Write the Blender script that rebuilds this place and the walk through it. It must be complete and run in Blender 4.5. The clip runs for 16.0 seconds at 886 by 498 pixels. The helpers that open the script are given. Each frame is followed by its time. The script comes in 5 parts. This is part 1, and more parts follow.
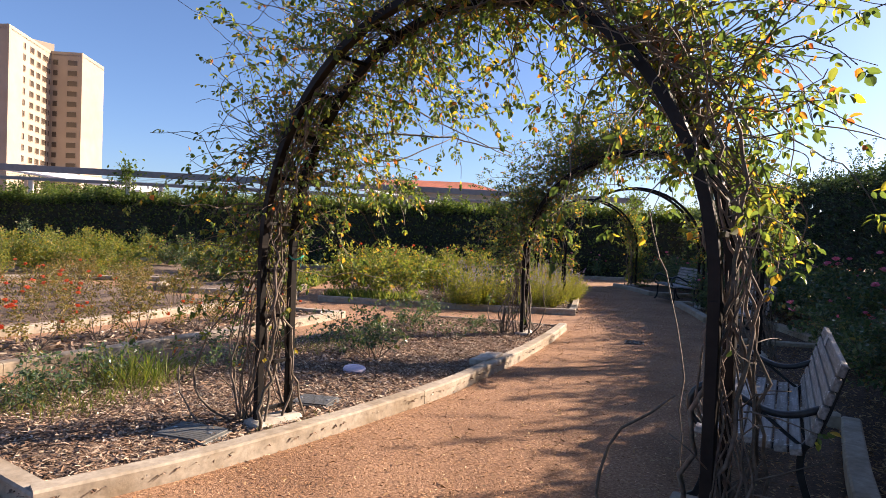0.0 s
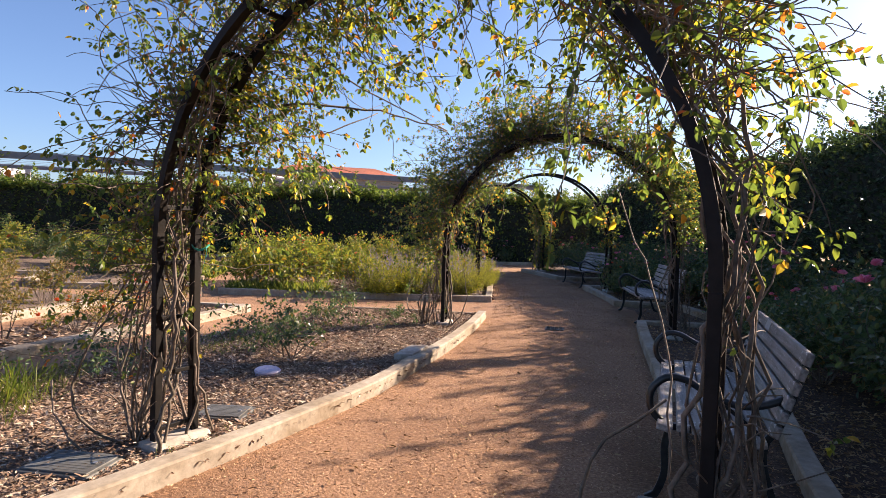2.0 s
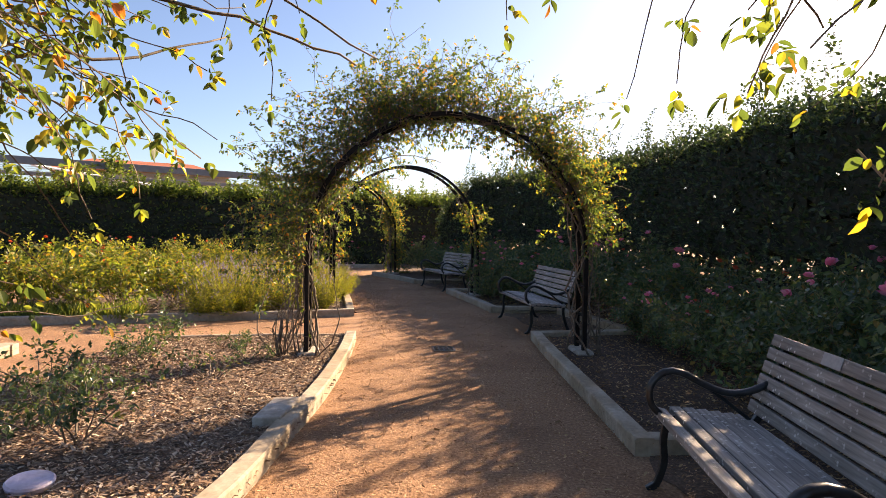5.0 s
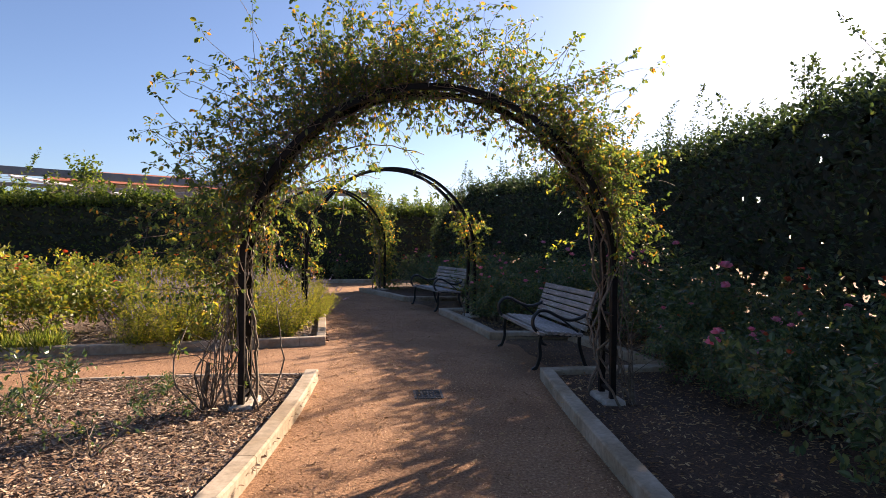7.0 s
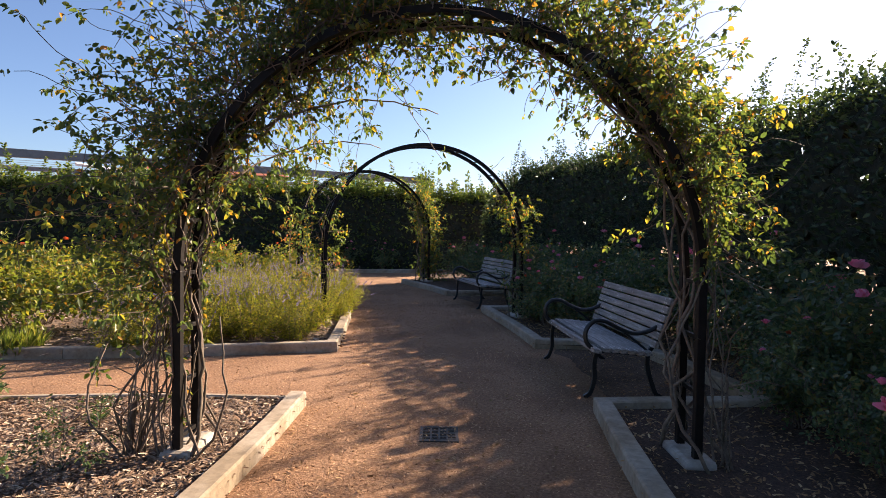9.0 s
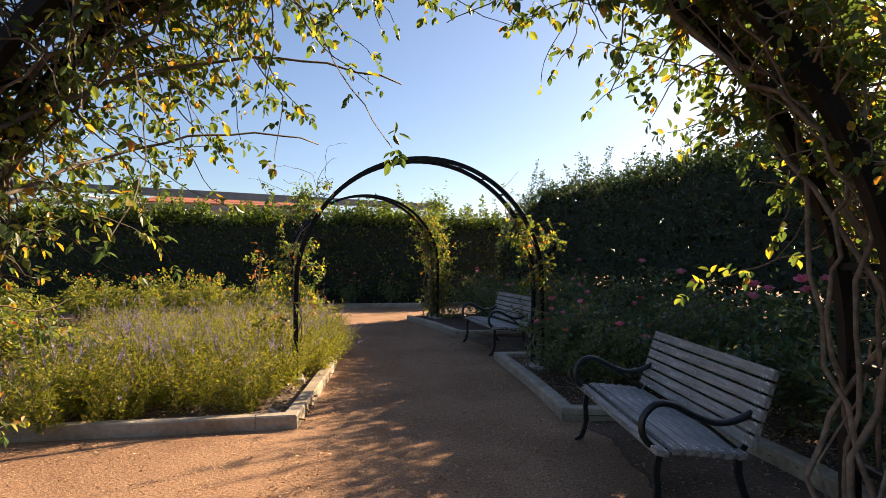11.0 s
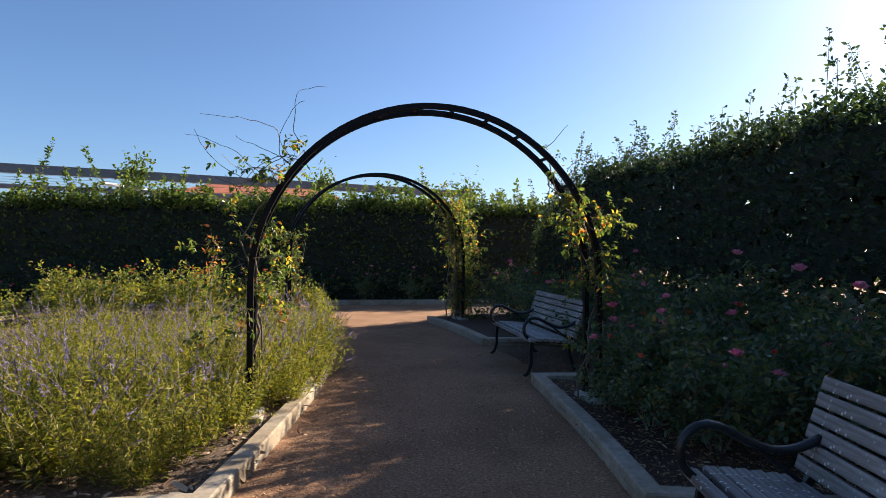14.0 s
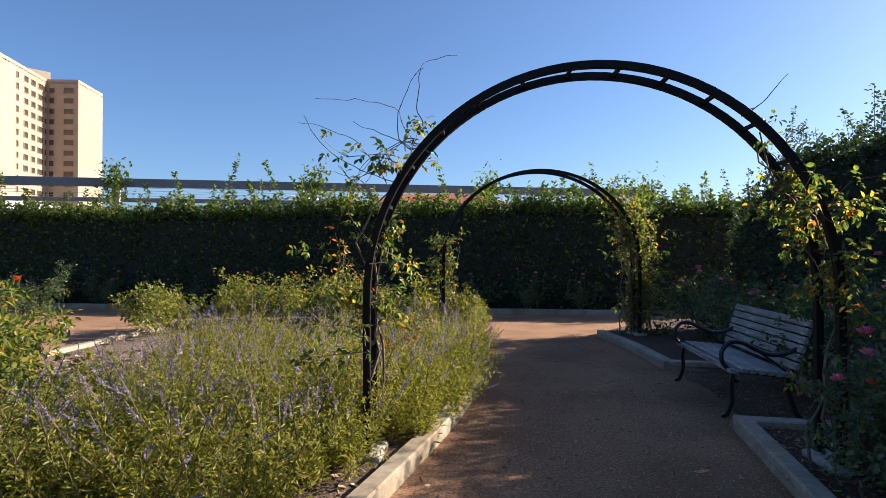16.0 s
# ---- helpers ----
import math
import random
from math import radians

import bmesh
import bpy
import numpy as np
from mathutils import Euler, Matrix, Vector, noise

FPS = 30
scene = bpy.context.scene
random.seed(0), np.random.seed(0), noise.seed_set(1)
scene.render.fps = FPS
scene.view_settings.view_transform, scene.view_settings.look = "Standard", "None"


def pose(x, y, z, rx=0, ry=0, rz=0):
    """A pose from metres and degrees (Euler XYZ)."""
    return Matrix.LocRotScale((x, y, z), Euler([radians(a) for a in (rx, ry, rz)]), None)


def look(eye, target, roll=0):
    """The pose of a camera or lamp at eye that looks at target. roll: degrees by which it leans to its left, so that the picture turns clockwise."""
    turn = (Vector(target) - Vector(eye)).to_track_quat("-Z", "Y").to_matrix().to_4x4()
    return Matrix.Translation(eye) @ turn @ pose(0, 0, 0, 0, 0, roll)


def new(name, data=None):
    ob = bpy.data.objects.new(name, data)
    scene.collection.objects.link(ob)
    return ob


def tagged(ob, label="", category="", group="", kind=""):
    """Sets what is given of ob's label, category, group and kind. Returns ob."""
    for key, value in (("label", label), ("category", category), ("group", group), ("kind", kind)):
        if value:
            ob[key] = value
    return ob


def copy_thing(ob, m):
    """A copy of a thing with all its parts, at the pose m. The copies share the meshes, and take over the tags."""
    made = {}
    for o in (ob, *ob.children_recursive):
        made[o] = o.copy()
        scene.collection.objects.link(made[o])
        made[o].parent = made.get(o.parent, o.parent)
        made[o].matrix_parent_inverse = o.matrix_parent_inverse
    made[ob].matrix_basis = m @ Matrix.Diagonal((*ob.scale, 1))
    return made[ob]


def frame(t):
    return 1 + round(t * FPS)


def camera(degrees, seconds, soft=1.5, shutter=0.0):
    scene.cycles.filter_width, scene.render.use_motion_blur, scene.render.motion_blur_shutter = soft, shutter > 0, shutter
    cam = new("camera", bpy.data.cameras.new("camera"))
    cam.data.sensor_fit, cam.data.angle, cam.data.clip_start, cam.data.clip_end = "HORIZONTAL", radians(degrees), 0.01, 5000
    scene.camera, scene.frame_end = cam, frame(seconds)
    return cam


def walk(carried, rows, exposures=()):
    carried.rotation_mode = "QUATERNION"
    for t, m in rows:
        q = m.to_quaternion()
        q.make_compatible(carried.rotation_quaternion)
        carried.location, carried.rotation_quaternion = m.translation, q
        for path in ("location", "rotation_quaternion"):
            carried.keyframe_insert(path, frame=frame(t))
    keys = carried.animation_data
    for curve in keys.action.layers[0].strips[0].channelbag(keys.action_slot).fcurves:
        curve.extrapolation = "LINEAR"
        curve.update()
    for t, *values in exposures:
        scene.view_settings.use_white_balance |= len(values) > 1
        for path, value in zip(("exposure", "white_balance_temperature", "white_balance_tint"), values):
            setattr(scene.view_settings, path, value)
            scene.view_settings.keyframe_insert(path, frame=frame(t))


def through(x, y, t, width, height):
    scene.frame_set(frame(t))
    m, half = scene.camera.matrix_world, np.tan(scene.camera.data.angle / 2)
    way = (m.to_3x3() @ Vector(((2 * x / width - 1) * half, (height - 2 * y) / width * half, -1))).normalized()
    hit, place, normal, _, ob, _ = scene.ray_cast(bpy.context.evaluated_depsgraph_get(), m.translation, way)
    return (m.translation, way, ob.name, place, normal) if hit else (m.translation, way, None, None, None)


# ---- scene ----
cam = camera(74.0, 16.0, 0.6)
PATH = [
    (0, (0.688, -0.577, 1.401), (-0.537, 1.003, 1.362), 2.06),
    (0.5, (0.636, -0.588, 1.407), (-0.554, 1.019, 1.379), 1.88),
    (1, (0.578, -0.571, 1.398), (-0.523, 1.098, 1.347), 1.67),
    (1.5, (0.445, -0.434, 1.372), (-0.599, 1.271, 1.310), 1.40),
    (2, (0.271, -0.334, 1.386), (-0.677, 1.425, 1.313), 1.74),
    (2.5, (-0.167, -0.235, 1.330), (-0.962, 1.599, 1.270), 1.69),
    (3, (-0.337, -0.090, 1.351), (-1.037, 1.783, 1.289), 1.40),
    (3.5, (-0.498, 0.166, 1.388), (-1.107, 2.071, 1.335), 1.32),
    (4, (-0.651, 0.377, 1.377), (-1.156, 2.311, 1.308), 1.10),
    (4.5, (-0.789, 0.652, 1.375), (-1.233, 2.600, 1.304), 0.92),
    (5, (-0.836, 1.002, 1.391), (-1.251, 2.957, 1.328), 0.86),
    (5.2, (-0.863, 1.088, 1.390), (-1.255, 3.049, 1.338), 0.96),
    (7.3, (-1.027, 2.800, 1.371), (-1.452, 4.754, 1.351), 0.38),
    (7.5, (-1.025, 2.949, 1.351), (-1.481, 4.896, 1.326), 0.36),
    (8, (-0.974, 3.316, 1.380), (-1.487, 5.249, 1.318), 0.54),
    (8.5, (-1.001, 3.647, 1.363), (-1.550, 5.569, 1.291), 0.73),
    (9, (-1.025, 3.971, 1.389), (-1.637, 5.874, 1.324), 0.93),
    (9.2, (-1.036, 4.124, 1.405), (-1.660, 6.023, 1.337), 0.93),
    (11.5, (-1.416, 5.938, 1.450), (-2.097, 7.818, 1.498), 0.20),
    (12, (-1.512, 6.239, 1.451), (-2.187, 8.121, 1.504), 0.05),
    (12.5, (-1.589, 6.569, 1.469), (-2.244, 8.458, 1.504), 0.17),
    (13, (-1.708, 6.885, 1.434), (-2.364, 8.774, 1.452), 0.16),
    (13.5, (-1.797, 7.189, 1.414), (-2.516, 9.055, 1.426), 0.20),
    (14, (-1.855, 7.546, 1.421), (-2.641, 9.385, 1.421), 0.45),
    (14.5, (-1.939, 7.784, 1.420), (-2.786, 9.596, 1.410), 0.12),
    (15, (-2.030, 8.131, 1.405), (-3.000, 9.880, 1.394), 0.12),
    (15.5, (-2.070, 8.358, 1.420), (-3.143, 10.046, 1.428), 0.10),
    (16, (-2.189, 8.550, 1.399), (-3.473, 10.084, 1.418), -0.02),
]
EXPOSURES = [(0, 1.57, 6800, 20), (2.5, 1.69, 7200, 21), (5.2, 1.88, 8600, 21), (8, 1.5, 7100, 21), (9.2, 1.64, 7500, 20), (11.5, 1.66, 8500, 15), (13, 1.43, 7200, 12), (16, 1.36, 6400, 12)]
walk(cam, [(t, look(eye, target, roll)) for t, eye, target, roll in PATH], EXPOSURES)

# ---- light ----
SUN_ELEV, SUN_AZ = 26.5, 31.0          # height above the horizon; clockwise from +y
world = bpy.data.worlds.new("sky")
scene.world = world
world.use_nodes = True
wn = world.node_tree
sky = wn.nodes.new("ShaderNodeTexSky")
sky.sky_type, sky.sun_disc = "NISHITA", False
sky.sun_elevation, sky.sun_rotation = radians(SUN_ELEV), radians(SUN_AZ)
sky.air_density, sky.dust_density, sky.ozone_density = 0.9, 0.95, 6.2
wn.nodes["Background"].inputs[1].default_value = 0.069
wn.links.new(sky.outputs[0], wn.nodes["Background"].inputs[0])
sun_data = bpy.data.lights.new("sun", "SUN")
sun_data.energy, sun_data.angle, sun_data.color = 5.0, radians(0.53), (1.0, 0.86, 0.675)
sun_dir = Vector((math.sin(radians(SUN_AZ)) * math.cos(radians(SUN_ELEV)), math.cos(radians(SUN_AZ)) * math.cos(radians(SUN_ELEV)), math.sin(radians(SUN_ELEV))))
sun = new("sun", sun_data)
sun.matrix_world = look(sun_dir * 60, (0, 0, 0))

# ---- materials ----


def base_material(name, rough=0.8, metal=0.0):
    m = bpy.data.materials.new(name)
    m.use_nodes = True
    b = m.node_tree.nodes["Principled BSDF"]
    b.inputs["Roughness"].default_value, b.inputs["Metallic"].default_value = rough, metal
    return m, m.node_tree, b


def ramp(tree, fac, stops):
    n = tree.nodes.new("ShaderNodeValToRGB")
    e = n.color_ramp.elements
    while len(e) < len(stops):
        e.new(0.5)
    for item, (p, c) in zip(e, stops):
        item.position, item.color = p, (*c, 1)
    tree.links.new(fac, n.inputs[0])
    return n.outputs[0]


def noise_tex(tree, co, scale, detail=4.0, rough=0.6):
    n = tree.nodes.new("ShaderNodeTexNoise")
    n.inputs["Scale"].default_value, n.inputs["Detail"].default_value, n.inputs["Roughness"].default_value = scale, detail, rough
    tree.links.new(co, n.inputs["Vector"])
    return n.outputs[0]


def mix_colors(tree, fac, a, b, kind="MIX"):
    n = tree.nodes.new("ShaderNodeMix")
    n.data_type, n.blend_type = "RGBA", kind
    for value, socket in ((fac, n.inputs[0]), (a, n.inputs[6]), (b, n.inputs[7])):
        if isinstance(value, (int, float)):
            socket.default_value = value
        elif isinstance(value, tuple):
            socket.default_value = (*value, 1)
        else:
            tree.links.new(value, socket)
    return n.outputs[2]


def surface(name, stops, scale, stain=None, stain_scale=1.0, rough=0.85, metal=0.0, bump=0.3, bump_scale=None, depth=0.01, stretch=None, piece=0.0):
    """Two-scale procedural surface: fine grain through a ramp, broad stains, bump, and a shift from piece to piece."""
    m, tree, b = base_material(name, rough, metal)
    co = tree.nodes.new("ShaderNodeTexCoord").outputs["Object"]
    if stretch:
        mp = tree.nodes.new("ShaderNodeMapping")
        mp.inputs["Scale"].default_value = stretch
        tree.links.new(co, mp.inputs["Vector"])
        co = mp.outputs[0]
    grain = noise_tex(tree, co, scale)
    col = ramp(tree, grain, stops)
    if stain:
        broad = noise_tex(tree, co, stain_scale, 3.0)
        mask = ramp(tree, broad, [(0.42, (0, 0, 0)), (0.62, (1, 1, 1))])
        col = mix_colors(tree, mask, col, mix_colors(tree, 1.0, col, stain, "MULTIPLY"))
    if piece:
        info = tree.nodes.new("ShaderNodeObjectInfo")
        tone = ramp(tree, info.outputs["Random"], [(0.0, (1 - piece,) * 3), (1.0, (1 + piece,) * 3)])
        col = mix_colors(tree, 1.0, col, tone, "MULTIPLY")
    tree.links.new(col, b.inputs["Base Color"])
    if bump:
        bp = tree.nodes.new("ShaderNodeBump")
        bp.inputs["Strength"].default_value, bp.inputs["Distance"].default_value = bump, depth
        tree.links.new(noise_tex(tree, co, bump_scale or scale, 5.0, 0.7), bp.inputs["Height"])
        tree.links.new(bp.outputs[0], b.inputs["Normal"])
    return m


def leaf_material(name, stops, through=0.45, rough=0.45, glow=1.6, tint=(1.0, 1.02, 0.45)):
    """Leaves: a colour for each leaf, and light that passes through the blade."""
    m, tree, b = base_material(name, rough)
    geo = tree.nodes.new("ShaderNodeNewGeometry")
    col = ramp(tree, geo.outputs["Random Per Island"], stops)
    patch = noise_tex(tree, tree.nodes.new("ShaderNodeTexCoord").outputs["Object"], 1.7, 3.0)
    col = mix_colors(tree, 1.0, col, ramp(tree, patch, [(0.3, (0.72, 0.74, 0.7)), (0.7, (1.2, 1.18, 1.1))]), "MULTIPLY")
    tree.links.new(col, b.inputs["Base Color"])
    b.inputs["Specular IOR Level"].default_value = 0.35
    tr = tree.nodes.new("ShaderNodeBsdfTranslucent")
    tree.links.new(mix_colors(tree, 1.0, col, tuple(glow * c for c in tint), "MULTIPLY"), tr.inputs[0])
    sh = tree.nodes.new("ShaderNodeMixShader")
    sh.inputs[0].default_value = through
    tree.links.new(b.outputs[0], sh.inputs[1])
    tree.links.new(tr.outputs[0], sh.inputs[2])
    tree.links.new(sh.outputs[0], tree.nodes["Material Output"].inputs[0])
    return m


M_GRAVEL = surface("decomposed granite", [(0.28, (0.152, 0.078, 0.041)), (0.5, (0.305, 0.168, 0.092)), (0.72, (0.48, 0.3, 0.182))], 48, (0.74, 0.7, 0.67), 1.1, 0.95, bump=0.8, bump_scale=60, depth=0.016)
M_MULCH = surface("bark mulch", [(0.3, (0.075, 0.047, 0.034)), (0.55, (0.19, 0.135, 0.1)), (0.75, (0.33, 0.26, 0.205))], 60, (0.6, 0.56, 0.54), 1.3, 0.95, bump=0.9, bump_scale=30, depth=0.03)
# darker copy of the mulch, with the hedge's shade put into its colour
M_MULCH_SHADE = surface("border mulch with hedge shade", [(0.3, (0.034, 0.018, 0.011)), (0.55, (0.088, 0.049, 0.031)), (0.75, (0.175, 0.108, 0.07))], 60, (0.7, 0.68, 0.66), 1.6, 0.95, bump=0.9, bump_scale=30, depth=0.03)
M_KERB = surface("cast concrete kerb", [(0.3, (0.265, 0.228, 0.178)), (0.7, (0.42, 0.365, 0.29))], 22, (0.72, 0.66, 0.58), 2.2, 0.9, bump=0.35, bump_scale=45, depth=0.006)
M_STEEL = surface("black painted steel", [(0.3, (0.006, 0.0055, 0.0055)), (0.7, (0.013, 0.0115, 0.011))], 18, (1.4, 1.2, 1.05), 3.0, 0.55, 0.0, 0.12, 60, 0.003)
M_STEEL.node_tree.nodes["Principled BSDF"].inputs["Specular IOR Level"].default_value = 0.18
M_IRON = surface("black cast iron", [(0.3, (0.012, 0.014, 0.015)), (0.7, (0.03, 0.034, 0.036))], 30, None, 1, 0.32, 0.3, 0.1, 50, 0.002)
M_SLAT = surface("weathered grey timber", [(0.25, (0.085, 0.078, 0.072)), (0.48, (0.23, 0.215, 0.2)), (0.62, (0.33, 0.312, 0.295)), (0.78, (0.5, 0.485, 0.46))], 34, (0.62, 0.6, 0.58), 4.0, 0.72, bump=0.6, bump_scale=40, depth=0.004, stretch=(0.08, 1.0, 1.0), piece=0.16)


def speckle(m, scale, size, colour):
    """Small pale spots of lichen and droppings scattered over a surface."""
    tree = m.node_tree
    socket = tree.nodes["Principled BSDF"].inputs["Base Color"]
    co = tree.nodes.new("ShaderNodeTexCoord").outputs["Object"]
    cell = tree.nodes.new("ShaderNodeTexVoronoi")
    cell.inputs["Scale"].default_value = scale
    tree.links.new(co, cell.inputs["Vector"])
    spot = ramp(tree, cell.outputs["Distance"], [(size * 0.6, (1, 1, 1)), (size, (0, 0, 0))])
    some = ramp(tree, noise_tex(tree, co, 7.0, 3.0), [(0.46, (0, 0, 0)), (0.6, (1, 1, 1))])
    col = mix_colors(tree, mix_colors(tree, 1.0, spot, some, "MULTIPLY"), socket.links[0].from_socket, colour)
    tree.links.new(col, socket)


speckle(M_SLAT, 34, 0.3, (0.62, 0.61, 0.58))
M_BOLT = surface("galvanised bolt", [(0.3, (0.3, 0.3, 0.3)), (0.7, (0.5, 0.5, 0.5))], 40, None, 1, 0.35, 0.8, 0)
M_PLATE = surface("dull aluminium plate", [(0.3, (0.3, 0.3, 0.31)), (0.7, (0.42, 0.42, 0.43))], 25, None, 1, 0.5, 0.4, 0.1)
M_CONC = surface("pale footing concrete", [(0.3, (0.34, 0.31, 0.27)), (0.7, (0.5, 0.46, 0.4))], 25, (0.7, 0.65, 0.6), 4, 0.9, bump=0.4, depth=0.008)
M_PLASTIC = surface("grey valve box plastic", [(0.3, (0.07, 0.075, 0.075)), (0.7, (0.12, 0.125, 0.12))], 30, (0.7, 0.65, 0.6), 5, 0.55, bump=0.2, depth=0.003)
M_LILAC = surface("faded lilac plastic", [(0.3, (0.5, 0.42, 0.55)), (0.7, (0.68, 0.62, 0.72))], 20, (0.7, 0.66, 0.66), 6, 0.5, bump=0.1)
M_GRATE = surface("cast drain grate", [(0.3, (0.05, 0.045, 0.04)), (0.7, (0.1, 0.09, 0.08))], 40, None, 1, 0.6, 0.5, 0.3, depth=0.003)
M_CANE = surface("woody rose cane", [(0.3, (0.085, 0.064, 0.05)), (0.6, (0.18, 0.14, 0.108)), (0.8, (0.29, 0.24, 0.19))], 30, (0.7, 0.72, 0.64), 4, 0.8, bump=0.5, depth=0.004)
M_TWIG = surface("green brown twig", [(0.3, (0.07, 0.06, 0.03)), (0.7, (0.16, 0.11, 0.06))], 25, None, 1, 0.7, bump=0)
# near-black, so that the shade of an inside lies in the colour
M_INNER_SHADE = surface("dark inside with painted shade", [(0.3, (0.010, 0.014, 0.008)), (0.7, (0.025, 0.032, 0.016))], 9, None, 1, 0.95, bump=0.6, depth=0.05)
L_ARCH = leaf_material("climbing rose leaves", [(0.0, (0.052, 0.088, 0.042)), (0.56, (0.09, 0.13, 0.05)), (0.79, (0.185, 0.2, 0.055)), (0.905, (0.36, 0.285, 0.06)), (0.96, (0.45, 0.22, 0.05)), (0.99, (0.42, 0.10, 0.05))], 0.58, 0.38, 1.75)
L_ARCH2 = leaf_material("small green climbing rose leaves", [(0.0, (0.045, 0.078, 0.042)), (0.6, (0.08, 0.118, 0.052)), (0.82, (0.16, 0.175, 0.055)), (0.93, (0.33, 0.25, 0.06)), (0.975, (0.42, 0.18, 0.06))], 0.55, 0.36, 1.75)
L_HEDGE = leaf_material("dark hedge leaves", [(0.0, (0.028, 0.05, 0.035)), (0.6, (0.046, 0.08, 0.05)), (0.9, (0.078, 0.115, 0.062)), (1.0, (0.125, 0.16, 0.072))], 0.3, 0.3)
L_FAR = leaf_material("light hedge leaves", [(0.0, (0.04, 0.07, 0.025)), (0.6, (0.08, 0.125, 0.04)), (1.0, (0.17, 0.21, 0.06))], 0.5, 0.45, 1.7)
L_ROSE = leaf_material("rose bush leaves", [(0.0, (0.042, 0.08, 0.052)), (0.6, (0.082, 0.13, 0.078)), (0.88, (0.155, 0.185, 0.085)), (1.0, (0.25, 0.165, 0.075))], 0.4, 0.28)
L_YELLOW = leaf_material("yellow green rose leaves", [(0.0, (0.075, 0.11, 0.036)), (0.5, (0.145, 0.178, 0.048)), (0.85, (0.28, 0.265, 0.06)), (1.0, (0.34, 0.2, 0.065))], 0.5, 0.42, 1.6)
L_SALVIA = leaf_material("salvia leaves", [(0.0, (0.085, 0.12, 0.026)), (0.5, (0.205, 0.222, 0.037)), (0.85, (0.355, 0.32, 0.058)), (1.0, (0.38, 0.28, 0.115))], 0.48, 0.45, 1.6)
L_SPIKE = leaf_material("lavender blue florets", [(0.0, (0.17, 0.14, 0.36)), (0.55, (0.28, 0.24, 0.45)), (1.0, (0.4, 0.34, 0.36))], 0.4, 0.45, 1.2, (1.0, 1.0, 1.0))
L_GRASS = leaf_material("grass blades", [(0.0, (0.08, 0.12, 0.035)), (0.6, (0.15, 0.19, 0.05)), (1.0, (0.3, 0.28, 0.11))], 0.5)
L_PINK = leaf_material("pink petals", [(0.0, (0.74, 0.11, 0.22)), (0.6, (0.82, 0.25, 0.4)), (1.0, (0.88, 0.46, 0.62))], 0.5, 0.5, 1.2, (1.0, 0.95, 1.0))
L_RED = leaf_material("coral red petals", [(0.0, (0.55, 0.07, 0.05)), (1.0, (0.68, 0.17, 0.11))], 0.4, 0.6, 1.1)
L_PALE = leaf_material("pale yellow petals", [(0.0, (0.7, 0.6, 0.32)), (1.0, (0.8, 0.74, 0.58))], 0.4, 0.6, 1.1)
L_CHIP = leaf_material("bark chips", [(0.0, (0.12, 0.066, 0.043)), (0.4, (0.25, 0.16, 0.115)), (0.8, (0.41, 0.305, 0.235)), (1.0, (0.6, 0.51, 0.43))], 0.0, 0.9)
L_LITTER = leaf_material("dry fallen leaves", [(0.0, (0.16, 0.09, 0.05)), (0.6, (0.33, 0.2, 0.11)), (1.0, (0.5, 0.37, 0.22))], 0.1, 0.9)
L_GRIT = leaf_material("granite grit", [(0.0, (0.167, 0.081, 0.04)), (0.6, (0.39, 0.21, 0.113)), (1.0, (0.65, 0.44, 0.28))], 0.0, 0.9)
M_WALL = surface("cream render", [(0.3, (0.335, 0.275, 0.212)), (0.7, (0.385, 0.32, 0.25))], 0.3, (0.93, 0.92, 0.9), 0.05, 0.9, bump=0)
M_GLASS = surface("dark window glass", [(0.3, (0.03, 0.026, 0.022)), (0.7, (0.1, 0.075, 0.055))], 0.12, None, 1, 0.25, 0.0, 0)
M_ROOF = surface("red clay tiles", [(0.3, (0.32, 0.085, 0.045)), (0.7, (0.48, 0.15, 0.08))], 2.0, (0.75, 0.75, 0.75), 0.2, 0.9, bump=0.4, depth=0.1)
M_BEAM = surface("grey blue painted beam", [(0.3, (0.13, 0.145, 0.165)), (0.7, (0.18, 0.195, 0.215))], 6, None, 1, 0.6, bump=0.1)
M_POST = surface("pale painted post", [(0.3, (0.42, 0.41, 0.38)), (0.7, (0.54, 0.52, 0.48))], 5, None, 1, 0.7, bump=0.1)
M_CANVAS = surface("white shade canvas", [(0.3, (0.66, 0.67, 0.68)), (0.7, (0.78, 0.78, 0.78))], 2, None, 1, 0.8, bump=0)
M_TIE = surface("green plant tie", [(0.3, (0.0, 0.22, 0.17)), (0.7, (0.01, 0.32, 0.25))], 20, None, 1, 0.5, bump=0)

# ---- mesh helpers ----
rng = np.random.default_rng(11)


